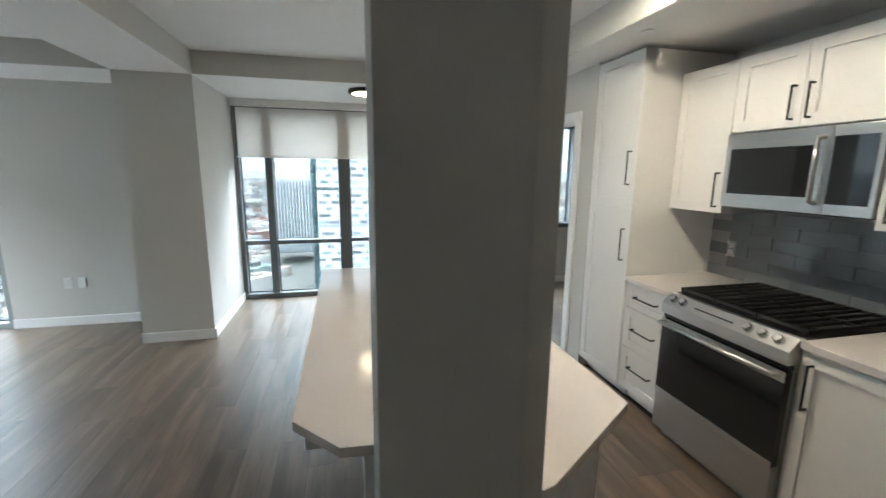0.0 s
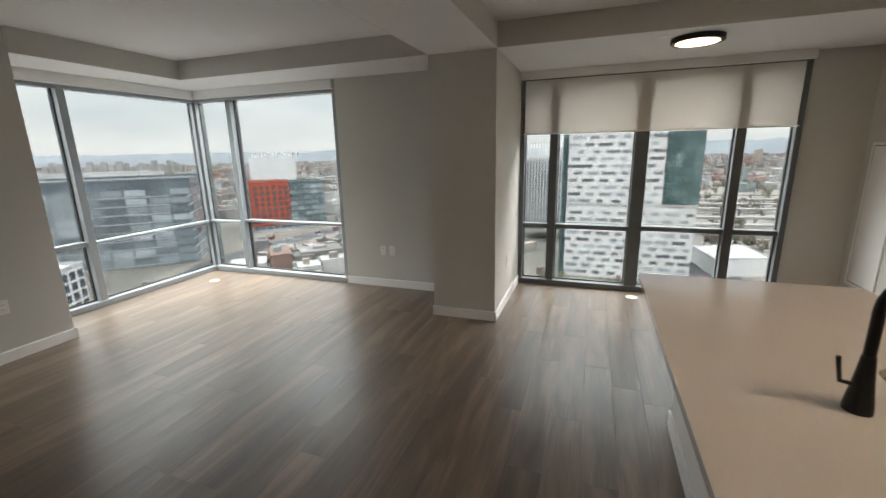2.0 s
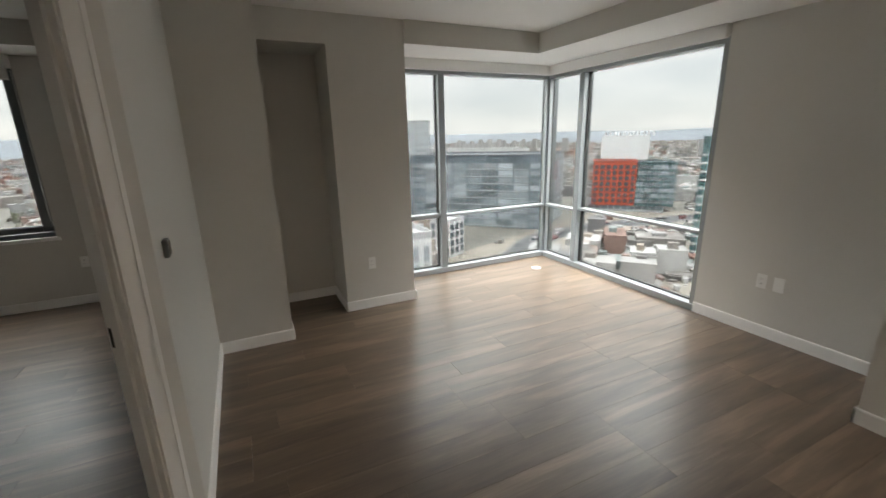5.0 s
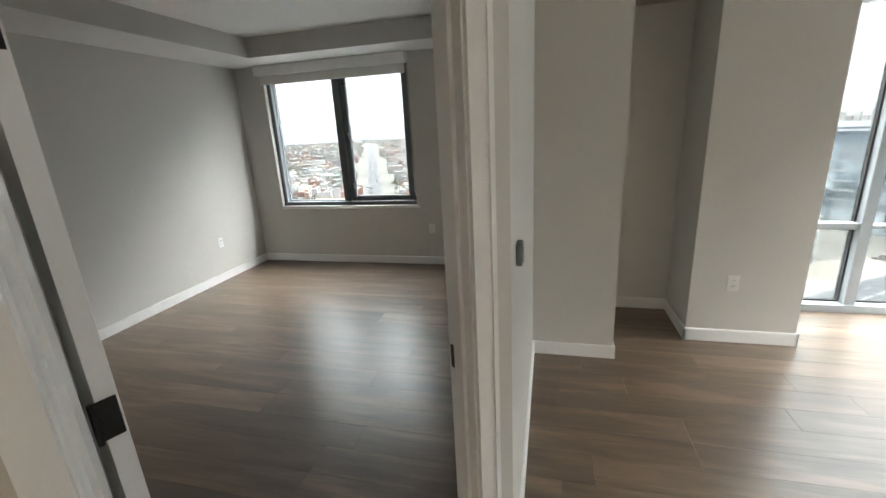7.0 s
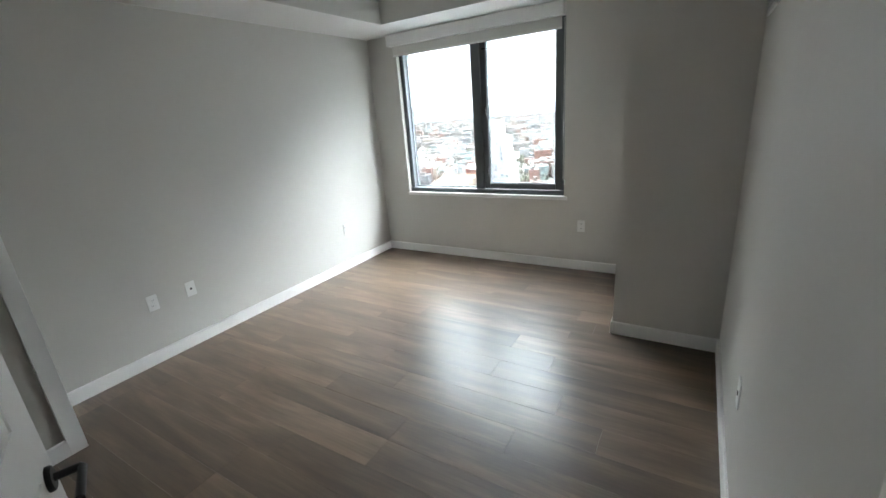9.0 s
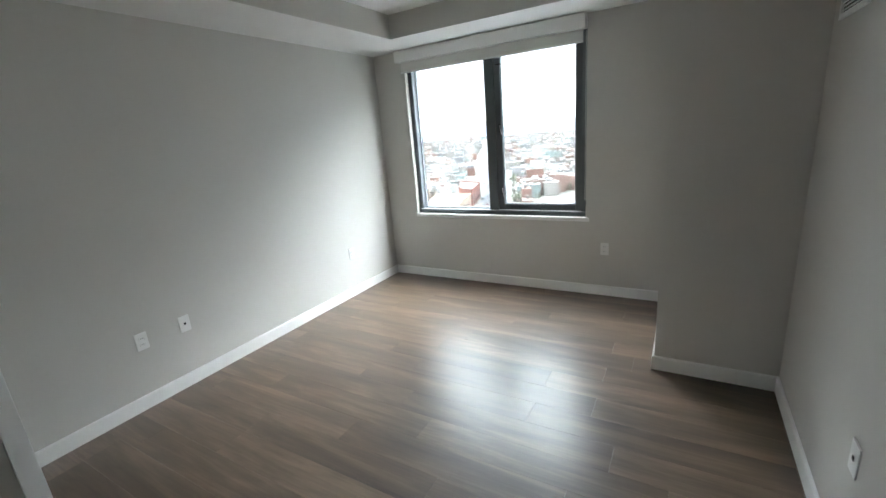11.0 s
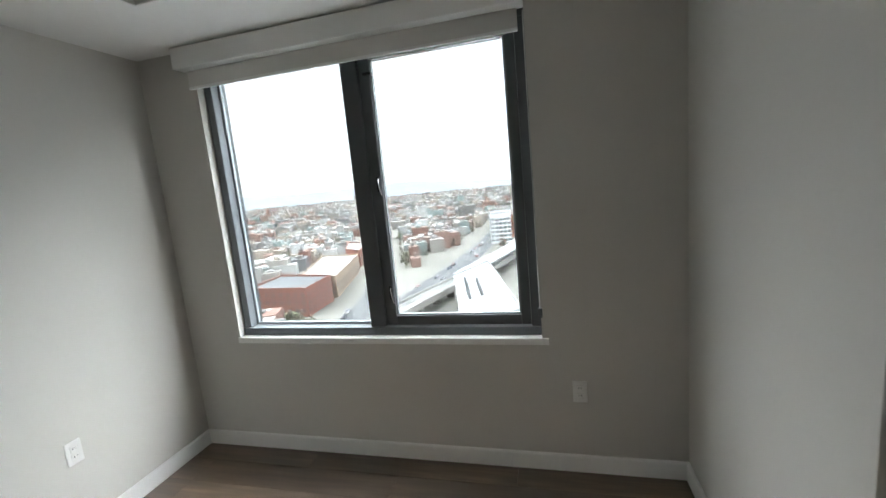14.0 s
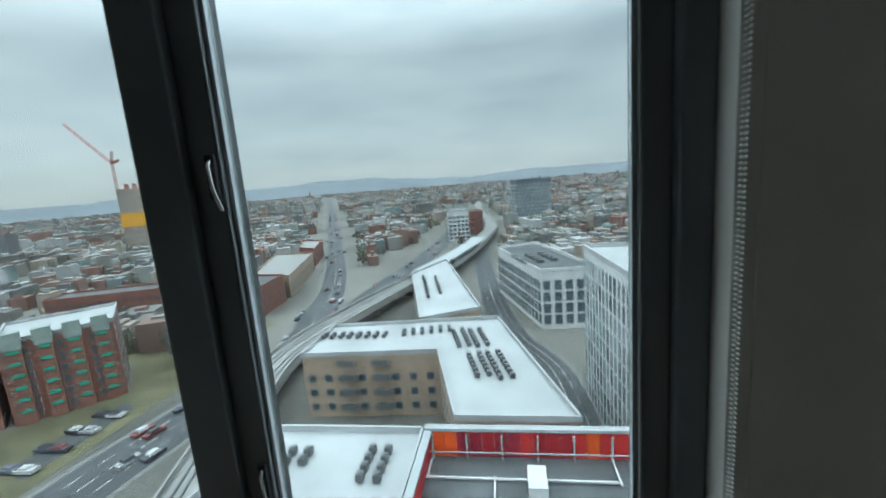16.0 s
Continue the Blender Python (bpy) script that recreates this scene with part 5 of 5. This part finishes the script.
for pts, w in ((plan((-150, -85), (-195, -98), (-323, -140), (-900, -390)), 17), (plan((-84, -100), (-150, -88), (-240, -78), (-420, -65)), 14), (plan((40, 150), (58, 215), (40, 330)), 20), (plan((-180, 130), (-215, 196), (-200, 330)), 14)):
    line = curve(pts, 10)
    for i in range(len(line) - 1):
        p, q = Vector(line[i]), Vector(line[i + 1])
        nrm, turn = Vector((-(q - p).y, (q - p).x)).normalized(), math.atan2((q - p).y, (q - p).x)
        for s in range(max(1, int((q - p).length / 14))):
            c = p.lerp(q, rc.random()) + nrm * rc.choice((-0.38, -0.16, 0.16, 0.38)) * w
            cars.add(c.x, c.y, GROUND + 0.35, GROUND + 1.0, 4.3, 1.8, turn)
            cars.add(c.x, c.y, GROUND + 1.0, GROUND + 1.5, 2.3, 1.6, turn, 0.8)
for k in range(420):   # parked rows in the yards
    u, v = k % 30, k // 30
    cx, cy = sc(-640) + v * 9.5, sc(70) + u * 3.0
    if rc.random() < 0.75:
        cars.add(cx, cy, GROUND + 0.3, GROUND + 1.4, 4.3, 1.8, 0.1)
structure(tagged(cars.done("traffic", CARS), kind="stuff"), "small parked cars along the city roads", "cars")
VZ = height(-55)
vl = curve(plan((-52, -58), (-96, -72), (-143, -79), (-214, -62), (-265, -44), (-324, -31), (-400, -22), (-460, -18), (-560, -26), (-677, -42), (-900, -60)))
via = empty("viaduct")
strip("deck", vl, 9.5, VZ, CONCRETE, 1.4, via)
for o in (-4.5, 4.5):
    side = []
    for i, p in enumerate(vl):
        a, b = Vector(vl[max(i - 1, 0)]), Vector(vl[min(i + 1, len(vl) - 1)])
        nn = Vector((a.y - b.y, b.x - a.x)).normalized()
        side.append(tuple(Vector(p) + nn * o))
    strip("parapet", side, 0.4, VZ + 1.1, CONCRETE, 1.1, via)
for o in (-2.6, -1.2, 1.2, 2.6):
    side = []
    for i, p in enumerate(vl):
        a, b = Vector(vl[max(i - 1, 0)]), Vector(vl[min(i + 1, len(vl) - 1)])
        side.append(tuple(Vector(p) + Vector((a.y - b.y, b.x - a.x)).normalized() * o))
    strip("rail", side, 0.3, VZ + 0.2, DARKROOF, 0.2, via)
b = Boxes()
for p in vl[::2]:
    b.add(p[0], p[1], GROUND, VZ - 1.4, 1.6, 3.2)
b.done("pier", CONCRETE, via)
strip("canopy", curve(plan((-235, -50), (-265, -41), (-324, -28), (-350, -25))), 8.5, VZ + 4.6, GREYWALL, 0.5, via)
tagged(via, "curving pale concrete rail viaduct with a white canopy", "viaduct")
b = Boxes()
for k in range(26):
    y = 205 + 9.0 * k + (k * 7 % 3) * 1.6
    b.add(190, y + 22, GROUND + 0.05, GROUND + 0.4, 300, 2.6, 0.14)
for k in range(7):     # flyovers above the yard
    y = 250 + 31 * k
    b.add(200, y, GROUND + 6.4, GROUND + 7.6, 330, 5.5, 0.10 + 0.03 * (k % 3))
    for j in range(9):
        b.add(60 + 34 * j, y - 14 + 3.4 * j, GROUND, GROUND + 6.4, 1.4, 2.2)
structure(tagged(b.done("rail_tracks", CONCRETE), kind="stuff"), "rows of rail tracks in a yard", "tracks")

# far houses, yards, woods, hills
rc = random.Random(11)
far, wood_b = Boxes(), Boxes()
KEEP = [(sc(x), sc(y), sc(r)) for x, y, r in ((-108, -25, 58), (-185, -30, 55), (-50, -20, 50), (-200, 12, 48), (-104, 30, 26), (-121, -151, 32), (-103, -171, 30), (-215, -235, 45), (-212, -148, 34), (-272, -156, 50), (-352, -176, 36), (-560, 30, 34), (-428, -50, 22), (-470, -40, 22), (-535, -505, 60), (-560, -575, 14),
        (-285, 175, 75), (-345, 200, 75), (-265, 300, 52), (-200, 110, 22), (18, 232, 55), (-32, 315, 36), (46, 119, 22), (-125, 238, 30), (-316, 132, 18), (68, 250, 30))]
LINES = [(plan((-150, -85), (-195, -98), (-323, -140), (-900, -390), (-2400, -1039)), 15), (vl, 12), (plan((-30, -105), (-84, -103), (-150, -88), (-240, -78), (-420, -65), (-700, -70)), 17), (plan((40, 150), (58, 215), (40, 330), (-60, 520), (-300, 900)), 16), (plan((-130, 60), (-180, 130), (-215, 196), (-200, 330)), 13), (plan((-60, 14), (-130, 12), (-170, -2), (-250, -14), (-420, -30)), 9)]


def clear(x, y, r):
    for a, b, k in KEEP:
        if (x - a) ** 2 + (y - b) ** 2 < (k + r * 0.6) ** 2:
            return False
    v = Vector((x, y))
    for pts, w in LINES:
        for p, q in zip(pts, pts[1:]):
            p, q = Vector(p), Vector(q)
            t = min(1, max(0, (v - p).dot(q - p) / (q - p).length_squared))
            if (p + (q - p) * t - v).length < w + r * 0.6:
                return False
    return True


n = 0
while n < 15000:
    az, rr = radians(rc.uniform(-165, 45)), 120 + 2600 * rc.random() ** 1.35
    x, y = rr * math.sin(az), rr * math.cos(az)
    w, d, h = rc.uniform(6, 12), rc.uniform(6, 17), rc.choice((4, 6, 7, 8, 9, 10, 12)) * rc.uniform(0.8, 1.2)
    if rr > 500:
        w, d = w * 1.15, d * 1.35
        if rc.random() < 0.012:
            h *= rc.uniform(2, 3.5)
    if rr > 1300:
        h *= 0.6
    n += 1
    if not clear(x, y, max(w, d)) or x > -95 and y < 150 or 20 < x < 420 and y < 560 and rc.random() < 0.93:
        continue
    if -230 < x < -60 and 150 < y < 290:    # the building yard
        w, d, h = w * 0.5, d * 0.5, rc.uniform(0.6, 4)
    turn = 0.38 if y < 60 else 0.75
    turn += rc.choice((0, math.pi / 2)) + rc.uniform(-0.05, 0.05)
    far.add(x, y, GROUND, GROUND + h, w, d, turn)
    if rr < 700:
        far.add(x + rc.uniform(-2, 2), y + rc.uniform(-2, 2), GROUND + h, GROUND + h + rc.uniform(0.8, 2.4), w * 0.35, d * 0.3, turn)
structure(tagged(far.done("far_houses", ROOFS), kind="stuff"), "low houses and sheds of the city spreading to the horizon", "houses")
structure(prism("pavement_building_yard", [(-205, 215), (-150, 60), (-60, 40), (-25, 70), (-20, 160), (-60, 290), (-150, 290)], GROUND - 0.5, GROUND + 0.04, YARDSOIL), "pale trampled soil of the building site", "ground")
structure(prism("pavement_rail_yard", [(32, 190), (150, 150), (420, 480), (300, 640), (40, 520)], GROUND - 0.5, GROUND + 0.03, YARDSOIL), "pale ballast of the rail yard", "ground")
yard = Boxes()
for k in range(2200):
    x, y = rc.uniform(sc(-235), sc(-60)), rc.uniform(sc(185), sc(345))
    if clear(x, y, 3):
        s = rc.uniform(0.8, 4.5)
        yard.add(x, y, GROUND, GROUND + rc.uniform(0.4, 2.6), s, s * rc.uniform(0.4, 2.4), rc.uniform(0, 3))
for k in range(1100):
    x, y = rc.uniform(-165, -35), rc.uniform(45, 165)
    if clear(x, y, 3):
        s = rc.uniform(0.7, 3.6)
        yard.add(x, y, GROUND, GROUND + rc.uniform(0.3, 2.2), s, s * rc.uniform(0.5, 2.6), rc.choice((0.75, 2.32)) + rc.uniform(-0.1, 0.1))
structure(tagged(yard.done("building_yard", ROOFS), kind="stuff"), "building site with sheds, cars and stacked material", "building site")


def clumps(name, count, place, rmin, rmax, label):
    """Bare winter trees: trunks with many small uneven twig clumps."""
    b = Boxes()
    made = 0
    while made < count:
        made += 1
        x, y = place()
        if not clear(x, y, 3) or -205 < x < -20 and 40 < y < 290:
            continue
        hh = rc.uniform(rmin, rmax)
        b.add(x, y, GROUND, GROUND + hh * 0.55, 0.35, 0.35, 0, 0.6)
        for k in range(9):
            a, e = rc.uniform(0, 6.3), rc.uniform(0.1, 0.45) * hh
            s = rc.uniform(0.10, 0.24) * hh
            zz = GROUND + hh * rc.uniform(0.35, 0.95)
            b.add(x + math.cos(a) * e * 0.8, y + math.sin(a) * e * 0.8, zz - s * 0.5, zz + s * 0.6, s, s, rc.uniform(0, 3), rc.uniform(0.2, 0.8))
    return structure(tagged(b.done(name, BARE), kind="stuff"), label, "trees")


def anywhere():
    a, r = radians(rc.uniform(-165, 45)), 130 + 1700 * rc.random() ** 1.5
    return r * math.sin(a), r * math.cos(a)


def park():
    return rc.uniform(sc(-215), sc(-112)), rc.uniform(sc(-195), sc(-108))


def hedge():
    t = rc.random()
    return sc(-70 - 105 * t) + rc.uniform(-1.2, 1.2), sc(-113 - 4 * t) + rc.uniform(-1.2, 1.2)


clumps("far_trees", 5200, anywhere, 5, 11, "bare brown winter trees among the houses")
clumps("park_trees", 420, park, 3, 7.5, "bare trees and shrubs beside the road")
clumps("hedge", 260, hedge, 1.3, 2.6, "clipped brown hedge along the road")
structure(prism("ground_lawn", plan((-60, -114), (-126, -113.5), (-190, -116), (-205, -200), (-150, -190), (-143, -150), (-122, -130.5), (-100, -149), (-60, -185)), GROUND - 0.5, GROUND + 0.05, LAWN), "brown green winter lawn with bare trees", "lawn")
structure(prism("pavement_parking", plan((-80, -119), (-112, -119.5), (-116, -126), (-84, -128)), GROUND - 0.4, GROUND + 0.09, ASPHALT), "asphalt parking court beside the lawn", "parking")
lot = Boxes()
for k in range(11):
    for row in (0, 1):
        if (k * 5 + row * 3) % 3 == 0:
            x, y = sc(-83 - 2.7 * k), sc(-121 - 4.6 * row)
            lot.add(x, y, GROUND + 0.4, GROUND + 1.05, 1.8, 4.2, 0.05)
            lot.add(x, y, GROUND + 1.05, GROUND + 1.5, 1.6, 2.2, 0.05, 0.8)
structure(tagged(lot.done("parked_cars", CARS), kind="stuff"), "small cars in the parking court", "cars")
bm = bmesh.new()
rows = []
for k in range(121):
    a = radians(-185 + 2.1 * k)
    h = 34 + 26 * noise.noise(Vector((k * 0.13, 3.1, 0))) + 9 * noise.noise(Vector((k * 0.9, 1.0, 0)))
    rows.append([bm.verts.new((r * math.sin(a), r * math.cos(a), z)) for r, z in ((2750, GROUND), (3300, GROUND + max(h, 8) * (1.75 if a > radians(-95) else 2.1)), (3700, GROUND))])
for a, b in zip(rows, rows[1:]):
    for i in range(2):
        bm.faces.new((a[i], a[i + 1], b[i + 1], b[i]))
structure(mesh_object("backdrop_hills", bm, HILL, smooth=True), "low hills on the horizon, coloured blue grey for haze", "hills")


# ---- the floor and its planks, backsplash tiles ----
floor = structure(boxes("floor", [(-6.5, -2.85, -0.3, -5.5, 1.0, -0.006), (-5.5, -2.85, -0.3, -1.69, 5.13, -0.006), (-1.69, -2.85, -0.3, 5.2, 5.75, -0.006)], SUBFLOOR), "grey brown wood-look vinyl plank floor", "floor")


def plank_mesh(w, l):
    bm = bmesh.new()
    c, t = 0.0007, 0.006
    lo = [bm.verts.new((sx * (w / 2 - 0.0004), sy * (l / 2 - 0.0004), -t)) for sx, sy in ((-1, -1), (1, -1), (1, 1), (-1, 1))]
    mid = [bm.verts.new((sx * (w / 2 - 0.0004), sy * (l / 2 - 0.0004), -c * 0.7)) for sx, sy in ((-1, -1), (1, -1), (1, 1), (-1, 1))]
    hi = [bm.verts.new((sx * (w / 2 - c), sy * (l / 2 - c), 0)) for sx, sy in ((-1, -1), (1, -1), (1, 1), (-1, 1))]
    for a, b in ((lo, mid), (mid, hi)):
        for i in range(4):
            j = (i + 1) % 4
            bm.faces.new((a[i], a[j], b[j], b[i]))
    bm.faces.new(hi)
    me = bpy.data.meshes.new("plank")
    bmesh.ops.recalc_face_normals(bm, faces=bm.faces)
    bm.to_mesh(me)
    bm.free()
    me.materials.append(WOOD)
    return me


PW, PL = 0.184, 1.22
meshes = {}
rf = random.Random(3)
x = -6.30
while x < 5.0:
    cx = x + PW / 2
    if cx < -5.42:
        y0, y1 = -2.70, 0.30
    elif cx < -1.69:
        y0, y1 = -2.70, 5.02
    elif cx < 2.10:
        y0, y1 = -1.84, 5.64
    elif cx < 2.8:
        y0, y1 = 3.05, 5.64
    else:
        y0, y1 = 3.05, 5.64
    y = y0 - rf.choice((0.1, 0.35, 0.6, 0.85, 1.0))
    while y < y1:
        a, b = max(y, y0), min(y + PL, y1)
        if b - a > 0.03:
            key = round(b - a, 2)
            if key not in meshes:
                meshes[key] = plank_mesh(PW, key)
            p = new("plank", meshes[key])
            p.location = (cx, (a + b) / 2, 0)
            p.parent = floor
        y += PL
    x += PW

kitchen_wall = bpy.data.objects["wall_kitchen"]
boxes("grout", [(2.789, -0.2, 0.915, 2.80, 2.488, 1.40)], GROUT, kitchen_wall)
tile = boxes("tile", [(-0.0065, -0.1485, -0.0385, 0.0, 0.1485, 0.0385)], TILE, kitchen_wall, bevel=0.0015)
tile_mesh = tile.data
bpy.data.objects.remove(tile)
for r in range(6):
    y = 2.488 - 0.15 + (0.15 if r % 2 else 0.0)
    while y > -0.1:
        if y + 0.149 < 2.489:
            t = new("tile", tile_mesh)
            t.location = (2.7885, y, 0.956 + r * 0.079)
            t.parent = kitchen_wall
        y -= 0.30
